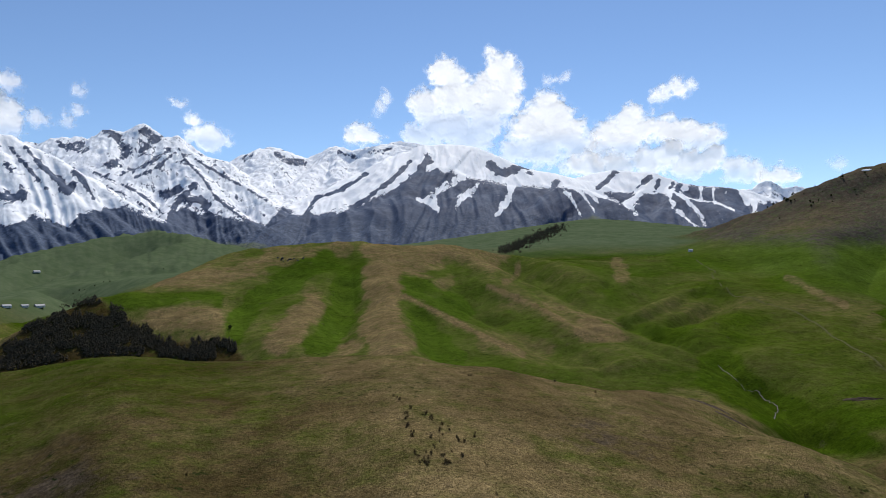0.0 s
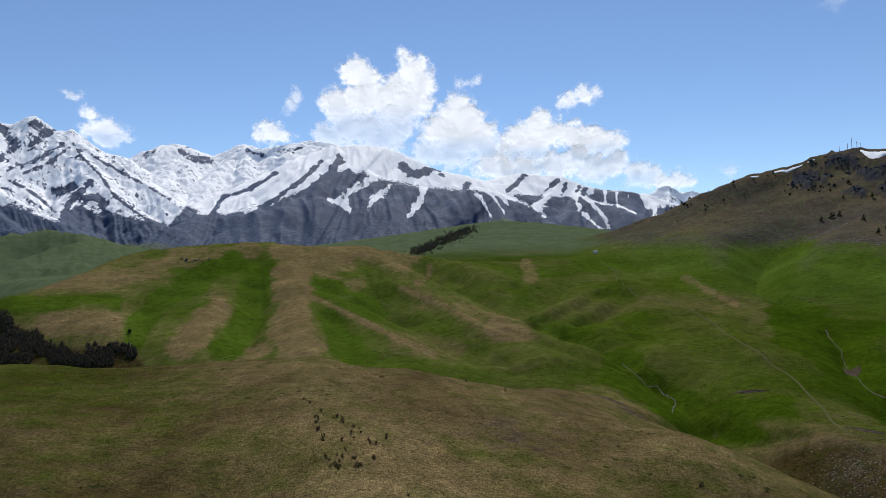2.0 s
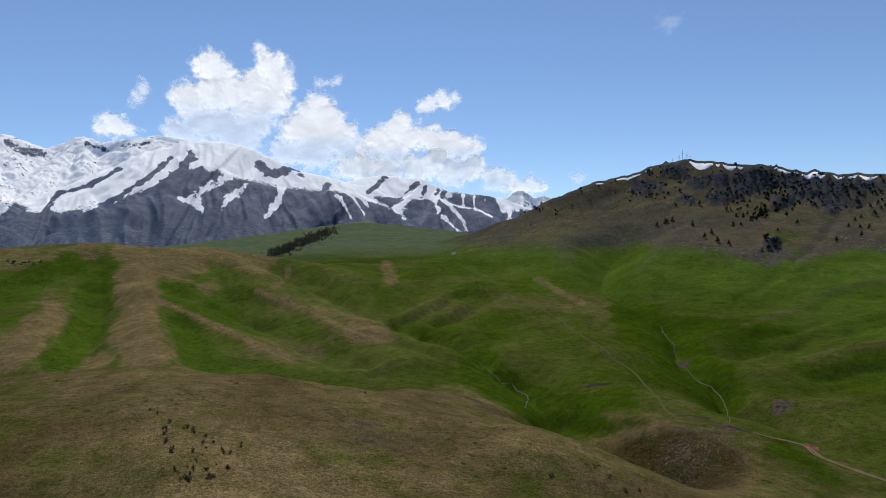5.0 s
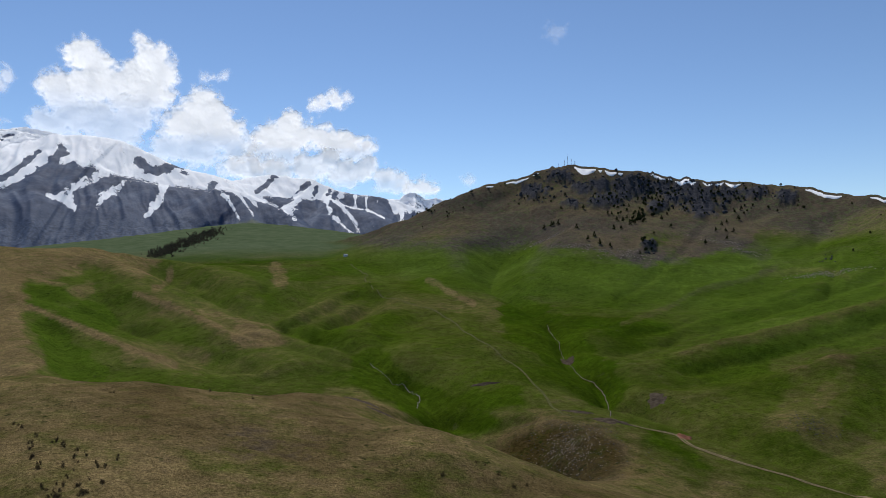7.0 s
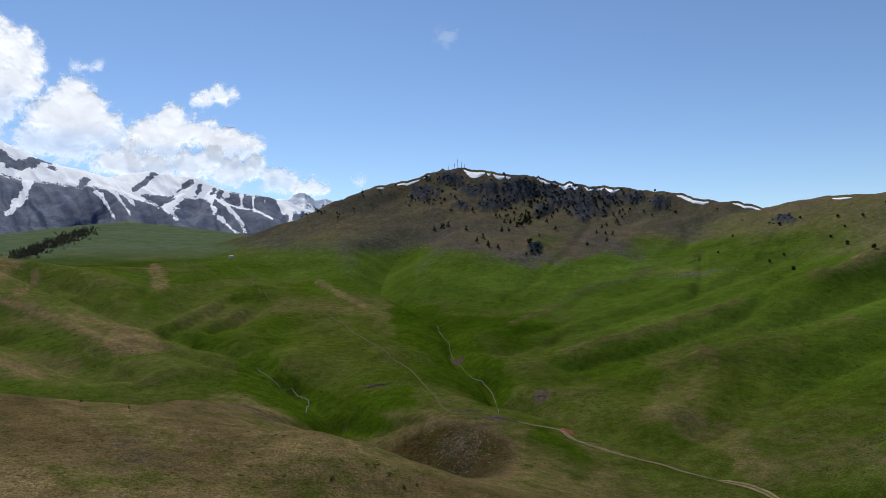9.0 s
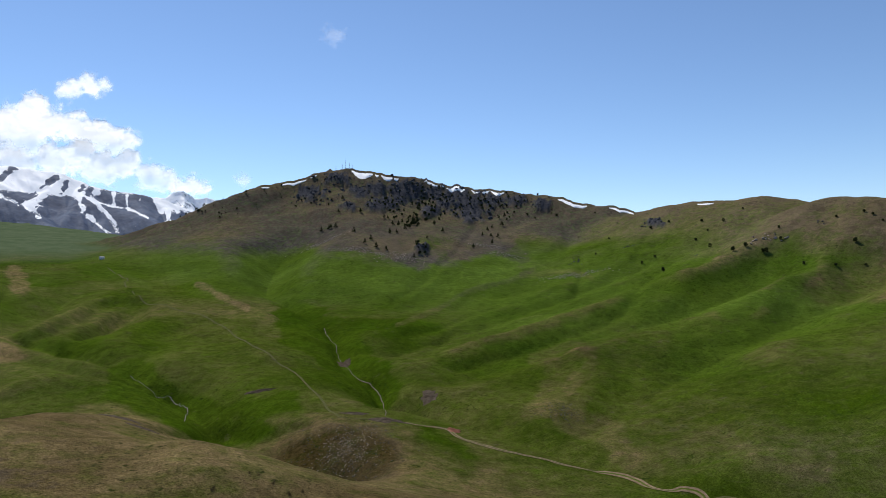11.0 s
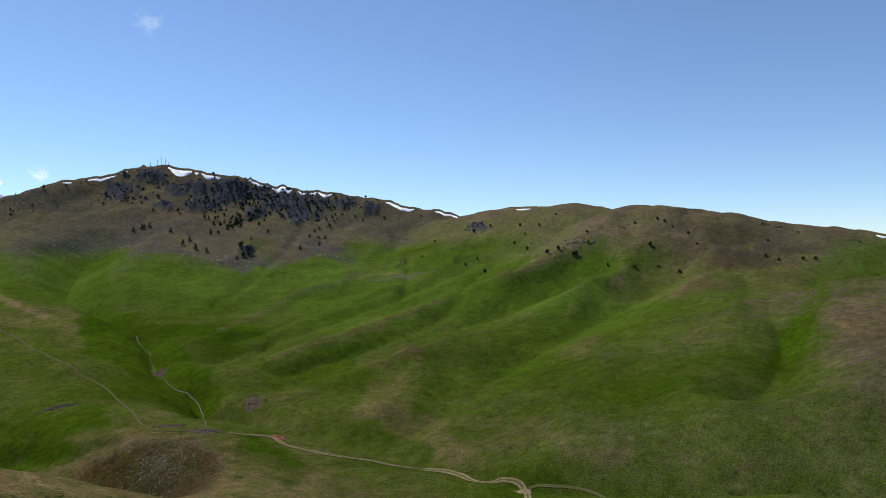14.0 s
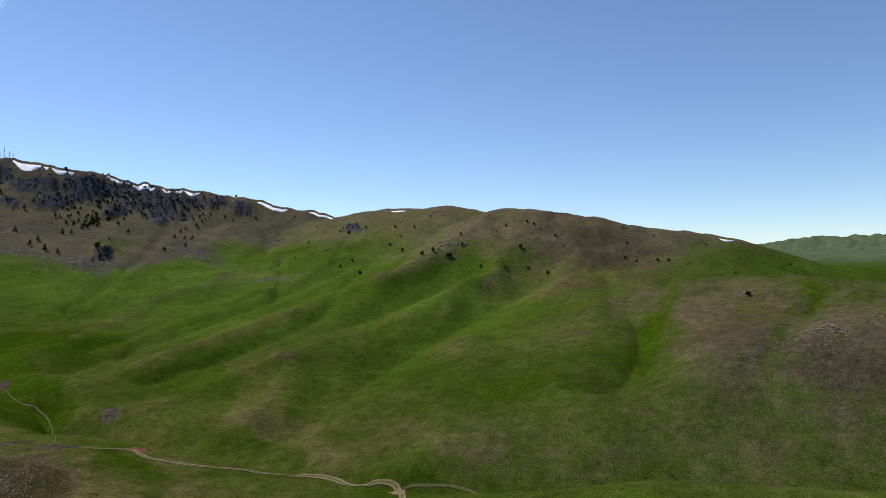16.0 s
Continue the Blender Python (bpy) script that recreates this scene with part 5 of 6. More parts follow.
def boulder_meshes(seed, mat):
    """Angular rock pieces about 1 m across."""
    out = []
    rng = np.random.default_rng(seed)
    for _ in range(4):
        bm = bmesh.new()
        bmesh.ops.create_icosphere(bm, subdivisions=2, radius=0.6)
        cuts = [(Vector(rng.normal(size=3)).normalized(), rng.uniform(0.28, 0.48)) for _ in range(7)]
        for v in bm.verts:
            for n, d in cuts:
                over = v.co.dot(n) - d
                if over > 0:
                    v.co -= n * over
            v.co *= 1 + 0.10 * noise.noise(v.co * 4 + Vector((seed, 0, 0)))
        me = from_bmesh("boulder", bm)
        me.materials.append(mat)
        out.append(me)
    return out


CRAG_ROCK, PALE_ROCK = boulder_meshes(3, M_CRAG), boulder_meshes(8, M_PALE_STONE)


def outcrop(b, e, wide, high, count, rocks, label, tall=1.0):
    """Boulders heaped round one place; wide and high are metres across and down the slope."""
    x, y = on_ground(b, e)
    root = new("rock_outcrop")
    root.location = (x, y, float(ground_z(x, y)))
    r = radians(b)
    for _ in range(count):
        u, w = rnd.gauss(0, wide / 2.6), rnd.gauss(0, high / 2.6)
        px, py = x + u * math.cos(r) + w * math.sin(r), y - u * math.sin(r) + w * math.cos(r)
        size = rnd.uniform(0.35, 1.0) * min(wide, high) * 0.11 + 0.8
        ob = part("boulder", rnd.choice(rocks), None, root)
        ob.matrix_basis = Matrix.Translation((px - x, py - y, float(ground_z(px, py)) - root.location.z + 0.15 * size * tall)) @ Euler((rnd.uniform(-0.4, 0.4), rnd.uniform(-0.4, 0.4), rnd.uniform(0, 6.3))).to_matrix().to_4x4() @ Matrix.Diagonal((size * rnd.uniform(0.8, 1.5), size * rnd.uniform(0.8, 1.3), size * tall * rnd.uniform(0.7, 1.2), 1))
    tagged(root, label, "rock", "rock outcrops on the hills")


DARK = "dark craggy rock outcrop breaking through the slope"
for b, e, w in [(34.77, 5.4, 55), (33.85, 5.25, 26), (37.74, 4.3, 30), (39.92, 4.3, 34), (39.94, 5.8, 40), (42.74, 5.7, 70), (42.2, 5.9, 50), (41.96, 4.98, 34), (40.98, 4.59, 30), (47.44, 4.8, 55), (47.82, 3.57, 55), (45.76, 4.47, 36), (36.82, 6.7, 40), (43.66, 0.8, 26), (44.69, 5.5, 40), (38.89, 5.7, 34), (35.69, 5.2, 30), (46.5, 5.3, 40), (49.2, 4.9, 36), (43.6, 6.2, 40), (53.0, 4.4, 30)]:
    outcrop(b, e, w, w * 1.2, 12, CRAG_ROCK, DARK, 1.0)
outcrop(62.16, 2.7, 30, 22, 16, CRAG_ROCK, "grey rock knoll above the grassy slope", 1.2)
outcrop(60.16, 0.8, 13, 10, 7, CRAG_ROCK, "small grey rocks in hillside turf")
outcrop(56.04, -0.45, 14, 30, 10, CRAG_ROCK, "dark broken rocks in a small gully")
outcrop(70.4, 1.4, 26, 20, 16, PALE_ROCK, "pale weathered rocks on a bare slope")
outcrop(69.0, 0.75, 12, 8, 6, PALE_ROCK, "pale stones in a dry slope")
outcrop(73.73, 2.3, 10, 8, 5, CRAG_ROCK, "small grey rocks in hillside turf")
outcrop(79.1, 3.4, 34, 10, 14, CRAG_ROCK, "line of dark rocks along the hill's brow")
outcrop(65.2, 0.0, 8, 5, 4, CRAG_ROCK, "small grey rocks in hillside turf")
outcrop(84.42, 2.1, 26, 12, 10, CRAG_ROCK, "scattered brown rocks below the brow")
outcrop(82.8, 2.5, 10, 6, 5, CRAG_ROCK, "scattered brown rocks below the brow")
outcrop(92.18, -3.05, 12, 8, 9, PALE_ROCK, "pale boulders beside a dark bush")
outcrop(98.3, -5.5, 9, 7, 12, PALE_ROCK, "pale broken stones on reddish earth")
outcrop(101.3, -4.4, 8, 6, 6, PALE_ROCK, "pale broken stones on reddish earth")
outcrop(90.1, -4.1, 8, 4, 5, PALE_ROCK, "pale broken stones on reddish earth")
outcrop(-12.2, 0.12, 26, 14, 12, CRAG_ROCK, "dark rocks on the hill's brown top")


# ---------------------------------------------------------------- snow lying along the crests
def snow_patch(b0, b1, drop, lift=0.0):
    """A drift just under the brow between two bearings; drop is its depth in degrees of elevation."""
    n, m = max(6, int((b1 - b0) / 0.06)), 5
    verts, faces = [], []
    for i in range(n + 1):
        b = b0 + (b1 - b0) * i / n
        col = ELEV[FIRST:, int(round((b + 42) / 0.13))]
        top = int(np.argmax(col[:365]))
        edge = math.sin(math.pi * min(max(i / n, 0.02), 0.98)) ** 0.5 * (0.85 + 0.4 * noise.noise((b * 1.3, drop, 0)))
        for k in range(m + 1):
            want = col[top] - lift - drop * edge * k / m
            near = np.nonzero(col[:top + 1] >= want)[0][0]
            d = rings[FIRST + near]
            if near:
                f = (want - col[near - 1]) / max(col[near] - col[near - 1], 1e-6)
                d = rings[FIRST + near - 1] + (d - rings[FIRST + near - 1]) * min(max(f, 0), 1)
            start_d = d if k == 0 else start_d
            x, y = d * math.sin(radians(b)), d * math.cos(radians(b))
            verts.append((x, y, float(ground_z(x, y)) + (0.4 + min(0.10 * (start_d - d), 1.4) if k < m else -0.4)))
    for i in range(n):
        for k in range(m):
            a = i * (m + 1) + k
            faces.append((a, a + m + 1, a + m + 2, a + 1))
    ob = part("snow_patch", from_arrays("snow_patch", verts, faces, True), M_OLD_SNOW)
    tagged(ob, "leftover white snow drift along the hill crest", "snow", "snow drifts on the crest")


for b0, b1, drop in [(30.9, 31.5, 0.10), (32.4, 34.4, 0.16), (34.7, 35.2, 0.10), (38.0, 39.7, 0.42), (39.9, 40.2, 0.15), (40.4, 41.3, 0.26), (41.4, 41.8, 0.2), (43.9, 45.0, 0.16), (45.2, 45.5, 0.12), (45.7, 47.2, 0.26), (47.7, 48.4, 0.12), (48.6, 49.2, 0.16), (49.3, 50.4, 0.18), (54.7, 57.0, 0.20), (58.7, 60.6, 0.14), (65.3, 66.5, 0.09), (91.0, 92.0, 0.09)]:
    snow_patch(b0, b1, drop * 1.4, 0.2)


# ---------------------------------------------------------------- tracks, streams and bare earth
def ground_line(points, per=10):
    line = curve_line([(*on_ground(b, e), 0.0) for b, e in points], per)
    return line


def ribbon(name, line, cells, lift, mat, parent=None, wobble=0.0):
    """A band draped on the ground; cells are offsets across it in metres."""
    flat = line[:, :2]
    way = np.gradient(flat, axis=0)
    way /= np.linalg.norm(way, axis=1, keepdims=True) + 1e-9
    side = np.stack([way[:, 1], -way[:, 0]], 1)
    run = np.arange(len(flat)) * 0.35
    shift = wobble * grain(run, run * 0, 5)
    verts = []
    for k, c in enumerate(cells):
        fringe = 0.12 * (cells[-1] - cells[0]) * grain(run * 1.7, run * 0 + k * 3.1, 6)
        p = flat + side * (c + shift + fringe)[:, None]
        verts.append(np.stack([p[:, 0], p[:, 1], ground_z(p[:, 0], p[:, 1]) + lift], 1))
    n = len(flat)
    v = np.concatenate(verts)
    f = [(k * n + i, k * n + i + 1, (k + 1) * n + i + 1, (k + 1) * n + i) for k in range(len(cells) - 1) for i in range(n - 1)]
    return part(name, from_arrays(name, v, f, True), mat, parent)


def dirt_road(points, wide, label, earth):
    root = new("dirt_road")
    line = ground_line(points)
    h = wide / 2
    ribbon("left_rut", line, (-h, -h * 0.65, -h * 0.28), 0.22, earth, root)
    ribbon("right_rut", line, (h * 0.28, h * 0.65, h), 0.22, earth, root)
    ribbon("grass_strip", line, (-h * 0.28, 0, h * 0.28), 0.16, M_RUT_GRASS, root)
    return tagged(root, label, "road", "", "structure")


dirt_road([(19.8, -0.3), (21.1, -1.15), (20.96, -1.6), (21.95, -2.73), (25.0, -3.71), (27.68, -4.91), (29.47, -6.17), (31.73, -7.71), (33.32, -8.87), (34.91, -10.46), (35.59, -11.35), (36.72, -12.38), (38.32, -12.65), (40.84, -12.78)], 1.3, "faint two-rut farm track through grass", M_FAINT_TRACK)
dirt_road([(40.84, -12.78), (42.66, -13.11), (45.0, -13.5), (45.7, -13.8), (46.6, -14.31), (48.97, -15.07), (52.53, -15.72), (56.08, -16.4), (58.0, -16.65), (60.35, -17.19), (62.3, -17.58), (64.03, -17.66), (65.6, -18.1), (66.0, -18.9), (66.5, -19.8)], 2.7, "pale two-rut dirt road across the valley", M_TRACK)
dirt_road([(66.0, -18.0), (67.51, -17.97), (71.49, -18.24), (75.22, -18.28), (77.0, -18.1)], 1.4, "faint farm track along the slope's foot", M_FAINT_TRACK)


def stream(points, wide, label, bed=1.8):
    root = new("stream")
    line = ground_line(points)
    ribbon("gravel_bed", line, (-wide * bed / 2, -wide * 0.4, 0, wide * 0.4, wide * bed / 2), 0.16, M_MUD, root, 1.2)
    ribbon("water", line, (-wide * 0.5, 0, wide * 0.5), 0.26, M_WATER, root, 1.2)
    return tagged(root, label, "stream", "", "structure")


stream([(21.25, -8.43), (22.75, -9.81), (24.0, -10.25)], 0.12, "thin stream half hidden in valley grass")
stream([(24.0, -10.25), (24.62, -10.82), (25.24, -11.2), (25.1, -11.6), (25.05, -12.01)], 0.24, "narrow glinting stream in a grassy valley")
stream([(35.66, -5.57), (36.55, -6.93), (36.99, -8.28), (38.34, -9.62), (39.68, -10.49), (40.33, -11.79), (40.5, -12.5)], 0.12, "narrow stream in an eroded muddy channel", 4.5)


def earth_patch(name, b, e, wide, deep, mat, label, seed, bump=0.5):
    """A ragged patch of bare ground with a rough surface."""
    x, y = on_ground(b, e)
    r = radians(b)
    rng = np.random.default_rng(seed)
    n, m = 30, 7
    a = np.arange(n) / n * 2 * np.pi
    rim = 1 + 0.35 * grain(np.cos(a) * 1.6 + seed, np.sin(a) * 1.6, seed) + 0.12 * rng.normal(size=n)
    verts, faces = [(x, y, float(ground_z(x, y)) + bump * 0.5)], []
    for k in range(1, m + 1):
        for i in range(n):
            u, w = wide / 2 * rim[i] * k / m * math.cos(a[i]), deep / 2 * rim[i] * k / m * math.sin(a[i])
            px, py = x + u * math.cos(r) + w * math.sin(r), y - u * math.sin(r) + w * math.cos(r)
            edge = 1 - (k / m) ** 3
            verts.append((px, py, float(ground_z(px, py)) + 0.12 + edge * bump * rng.random() - (0.25 if k == m else 0)))
    for i in range(n):
        j = (i + 1) % n
        faces.append((0, 1 + i, 1 + j))
        for k in range(m - 1):
            faces.append((1 + k * n + i, 1 + (k + 1) * n + i, 1 + (k + 1) * n + j, 1 + k * n + j))
    ob = part(name, from_arrays(name, verts, faces), mat)
    return tagged(ob, label, "bare ground", "", "structure")


earth_patch("mud_patch", 40.74, -12.85, 20, 12, M_MUD, "trodden stony mud where the stream crosses the road", 1)
earth_patch("mud_patch", 44.04, -11.1, 13, 15, M_MUD, "dark bare patch of earth in the meadow", 2)
earth_patch("mud_patch", 37.9, -12.2, 15, 7, M_MUD, "dark eroded bank beside the track", 3)
earth_patch("red_earth", 46.0, -13.75, 7, 11, M_RED_SOIL, "small heap of red earth beside the road", 4, 0.8)
earth_patch("dirt_clearing", 65.6, -18.25, 8, 12, M_TRACK, "bare trampled clearing where tracks meet", 5, 0.15)
# Dark earth laid here stands in for the dug bank's shaded face.
earth_patch("mud_patch", 30.7, -10.1, 15, 6, M_MUD, "dug bank, its shaded face put in as dark earth", 6)
earth_patch("mud_patch", 20.6, -11.3, 15, 12, M_MUD, "eroded brown bank on the spur", 7)
earth_patch("mud_patch", 22.2, -12.2, 11, 9, M_MUD, "eroded brown bank on the spur", 8)
earth_patch("mud_patch", 37.3, -8.4, 10, 22, M_MUD, "eroded bank along the stream", 9)


# ---------------------------------------------------------------- shrubs, tufts and stones close by
def shrub_proto(seed):
    """A dry shrub 1 m high: stiff upright stems with small leaf clumps."""
    rng = np.random.default_rng(seed)
    root = new("shrub")
    verts, faces = [], []
    for _ in range(22):
        a, lean, h = rng.random() * 6.28, rng.random() * 0.28, rng.uniform(0.45, 1.0)
        bx, by = 0.16 * rng.normal(), 0.16 * rng.normal()
        tx, ty = bx + lean * math.cos(a), by + lean * math.sin(a)
        w, k = 0.022, len(verts)
        verts += [(bx - w, by, 0), (bx + w, by, 0), (bx, by + 1.6 * w, 0), (tx, ty, h)]
        faces += [(k, k + 1, k + 3), (k + 1, k + 2, k + 3), (k + 2, k, k + 3)]
    part("stems", from_arrays("stems", verts, faces), M_TWIGS, root)
    p = np.stack([0.20 * rng.normal(size=18), 0.20 * rng.normal(size=18), rng.uniform(0.15, 0.85, 18)], 1)
    v, f = clump_cloud(p, rng.uniform(0.03, 0.075, 18), 1.7, rng)
    part("foliage", from_arrays("foliage", v, f, True), M_TWIGS, root)
    return root


shrubs = Sower([shrub_proto(k + 40) for k in range(4)], "dry brown upright shrub on straw-coloured grass", "shrub", "shrubs on the near hill", 3)
for b, e in [(-4.03, -11.14), (-3.62, -11.12), (-2.78, -11.87), (-3.18, -12.29), (-3.22, -12.79), (-1.66, -12.46), (-1.15, -12.83), (-3.0, -13.38), (-2.62, -13.75), (-2.7, -14.15), (-0.26, -13.21), (0.12, -13.48), (-0.34, -13.82), (-1.11, -14.26), (-1.52, -16.13), (-1.97, -15.97), (-0.22, -16.31), (0.24, -16.11), (-2.49, -15.39), (-1.2, -15.51), (-0.29, -15.67), (1.02, -14.53), (1.63, -14.73), (1.16, -15.6), (2.33, -14.2), (2.09, -9.41)]:
    for _ in range(3 if e < -11.8 else 2):
        x, y = on_ground(b + rnd.gauss(0, 0.10), e + rnd.gauss(0, 0.10))
        shrubs.put(x, y, rnd.uniform(0.5, 1.0))
for b, e, h in [(-1.0, -14.9, 0.8), (-1.6, -15.3, 0.8), (-2.2, -15.6, 0.9), (-1.4, -15.8, 1.1), (-1.7, -16.2, 1.3), (0.0, -16.2, 1.2), (-0.5, -14.6, 0.7), (0.5, -15.4, 0.8), (-0.9, -15.1, 0.7), (27.0, -17.2, 1.8), (30.48, -16.4, 1.1), (31.6, -17.1, 1.4), (32.8, -18.1, 1.8), (29.8, -16.3, 1.0), (33.9, -17.9, 1.4), (8.89, -9.9, 1.3), (12.06, -10.7, 1.2), (-1.69, -8.5, 1.0), (-20.2, -15.8, 0.8), (-12.8, -16.4, 0.6), (4.1, -18.5, 1.0), (-10.3, -8.4, 1.1)]:
    shrubs.put(*on_ground(b, e), h * 0.8)


def tuft_field(name, label, count, b0, b1, d0, d1, size, mat, seed, keep):
    """Thin curved blades in little bunches, too many to count."""
    rng = np.random.default_rng(seed)
    b = np.radians(rng.uniform(b0, b1, count))
    d = np.sqrt(rng.uniform(d0 ** 2, d1 ** 2, count))
    x, y = d * np.sin(b), d * np.cos(b)
    ok = keep(x, y)
    x, y = x[ok], y[ok]
    z, n = ground_z(x, y), len(x)
    k = 3
    a = rng.random((n, k)) * 2 * np.pi
    s = size * rng.uniform(0.5, 1.3, (n, 1))
    base = np.stack([np.repeat(x[:, None], k, 1), np.repeat(y[:, None], k, 1), np.repeat(z[:, None], k, 1) - 0.05], -1)
    side = np.stack([np.cos(a), np.sin(a), 0 * a], -1) * (s * 0.5)[..., None]
    lean = np.stack([-np.sin(a), np.cos(a), 0 * a], -1) * (s * rng.uniform(0.1, 0.6, (n, k)))[..., None]
    tip = base + lean + np.stack([0 * a, 0 * a, np.repeat(s, k, 1) * rng.uniform(0.6, 1.0, (n, k))], -1)
    v = np.stack([base - side, base + side, tip], 2).reshape(-1, 3)
    f = np.arange(len(v)).reshape(-1, 3)
    me = bpy.data.meshes.new(name)
    me.vertices.add(len(v))
    me.vertices.foreach_set("co", v.astype(np.float32).ravel())
    me.loops.add(f.size)
    me.loops.foreach_set("vertex_index", f.astype(np.int32).ravel())
    me.polygons.add(len(f))
    me.polygons.foreach_set("loop_start", np.arange(0, f.size, 3, dtype=np.int32))
    me.update(calc_edges=True)
    return tagged(part(name, me, mat), label, "grass", "", "stuff")


def share_at(x, y, which):
    c = np.clip(np.round((np.degrees(np.arctan2(x, y)) + 42) / 0.13).astype(int), 0, 1150)
    r = np.clip(np.searchsorted(rings, np.hypot(x, y)), 0, len(rings) - 1)
    return which[r, c]


dice = np.random.default_rng(90)
tuft_field("dry_grass", "tufts of dry straw grass covering the near hill", 170000, -36, 52, 105, 300, 0.17, M_GRASS, 4,
           lambda x, y: share_at(x, y, SHARE[1]) * (0.25 + share_at(x, y, DRY)) > dice.random(len(x)) * 1.1)


def stone_field(name, label, count, b, d, wide, deep, size, mat, seed):
    """Small stones strewn over a patch."""
    rng = np.random.default_rng(seed)
    cx, cy, r = d * math.sin(radians(b)), d * math.cos(radians(b)), radians(b)
    u, w = rng.normal(size=count) * wide / 2, rng.normal(size=count) * deep / 2
    x, y = cx + u * math.cos(r) + w * math.sin(r), cy - u * math.sin(r) + w * math.cos(r)
    v, f = clump_cloud(np.stack([x, y, ground_z(x, y)], 1), size * rng.uniform(0.4, 1.2, count), 0.7, rng)
    return tagged(part(name, from_arrays(name, v, f), mat), label, "stones", "", "stuff")


stone_field("scattered_stones", "grey stones strewn over a dark mound", 800, 37.0, float(np.hypot(*on_ground(37.0, -15.0))), 30, 34, 0.26, M_CRAG, 6)
stone_field("scattered_stones", "pale stones strewn over a dark mound", 420, 37.5, float(np.hypot(*on_ground(37.5, -14.8))), 16, 22, 0.30, M_PALE_STONE, 7)
stone_field("scattered_stones", "pale stones strewn over reddish earth", 260, 98.5, 395, 22, 18, 0.26, M_PALE_STONE, 8)
for b, e in [(35.7, 1.46), (38.0, 0.9), (40.5, 0.44), (42.1, 0.11), (50.4, 0.32), (49.1, 1.0), (56.8, -1.28), (55.1, -1.6)]:
    stone_field("scattered_stones", "pale flat stones strewn along the slope's foot", 130, b, float(np.hypot(*on_ground(b, e))), 34, 12, 0.85, M_PALE_STONE, int(b * 10))
stone_field("scattered_stones", "grey stones strewn on the dry slope", 240, 54.7, 400, 12, 14, 0.32, M_CRAG, 9)


# ---------------------------------------------------------------- masts on the summit, houses in the valley
def tube(bm, a, b, r, sides=5):
    a, b = Vector(a), Vector(b)
    m = Matrix.Translation((a + b) / 2) @ (b - a).to_track_quat("Z", "Y").to_matrix().to_4x4()
    bmesh.ops.create_cone(bm, cap_ends=True, segments=sides, radius1=r, radius2=r, depth=(b - a).length, matrix=m)


def radio_mast(b, tall, dishes):
    col = ELEV[FIRST:, int(round((b + 42) / 0.13))]
    d = rings[FIRST + int(np.argmax(col[:365]))]
    x, y = d * math.sin(radians(b)), d * math.cos(radians(b))
    root = new("radio_mast")
    root.location = (x, y, float(ground_z(x, y)) - 0.3)
    foot = [(0.55 * math.cos(k * 2.094), 0.55 * math.sin(k * 2.094)) for k in range(3)]
    for fx, fy in foot:
        bm = bmesh.new()
        tube(bm, (fx, fy, 0), (fx * 0.35, fy * 0.35, tall * 0.85), 0.10)
        part("leg", from_bmesh("leg", bm), M_STEEL, root)
    bm = bmesh.new()
    for i in range(int(tall * 0.8 / 1.2)):
        z0, z1 = i * 1.2, i * 1.2 + 1.2
        s0, s1 = 1 - 0.65 * z0 / (tall * 0.85), 1 - 0.65 * z1 / (tall * 0.85)
        for k in range(3):
            p, q = foot[k], foot[(k + 1) % 3]
            tube(bm, (p[0] * s0, p[1] * s0, z0), (q[0] * s1, q[1] * s1, z1), 0.04, 4)
    part("bracing", from_bmesh("bracing", bm), M_STEEL, root)
    bm = bmesh.new()
    tube(bm, (0, 0, tall * 0.8), (0, 0, tall), 0.09)
    part("aerial", from_bmesh("aerial", bm), M_STEEL, root)
    for k in range(dishes):
        bm = bmesh.new()
        bmesh.ops.create_cone(bm, cap_ends=True, segments=12, radius1=0.75, radius2=0.6, depth=0.5, matrix=Matrix.Translation((0.5 * (-1) ** k, -0.5, tall * (0.6 + 0.12 * k))) @ Matrix.Rotation(radians(90), 4, "X"))
        part("dish", from_bmesh("dish", bm), M_WALL, root, "white drum-shaped dish")
    tagged(root, "slender lattice radio mast on the rocky summit", "mast", "radio masts on the summit")


for b, tall, dishes in [(36.75, 9, 0), (37.25, 13, 2), (37.5, 22, 1), (37.82, 14, 2), (38.05, 9, 1)]:
    radio_mast(b, tall, dishes)


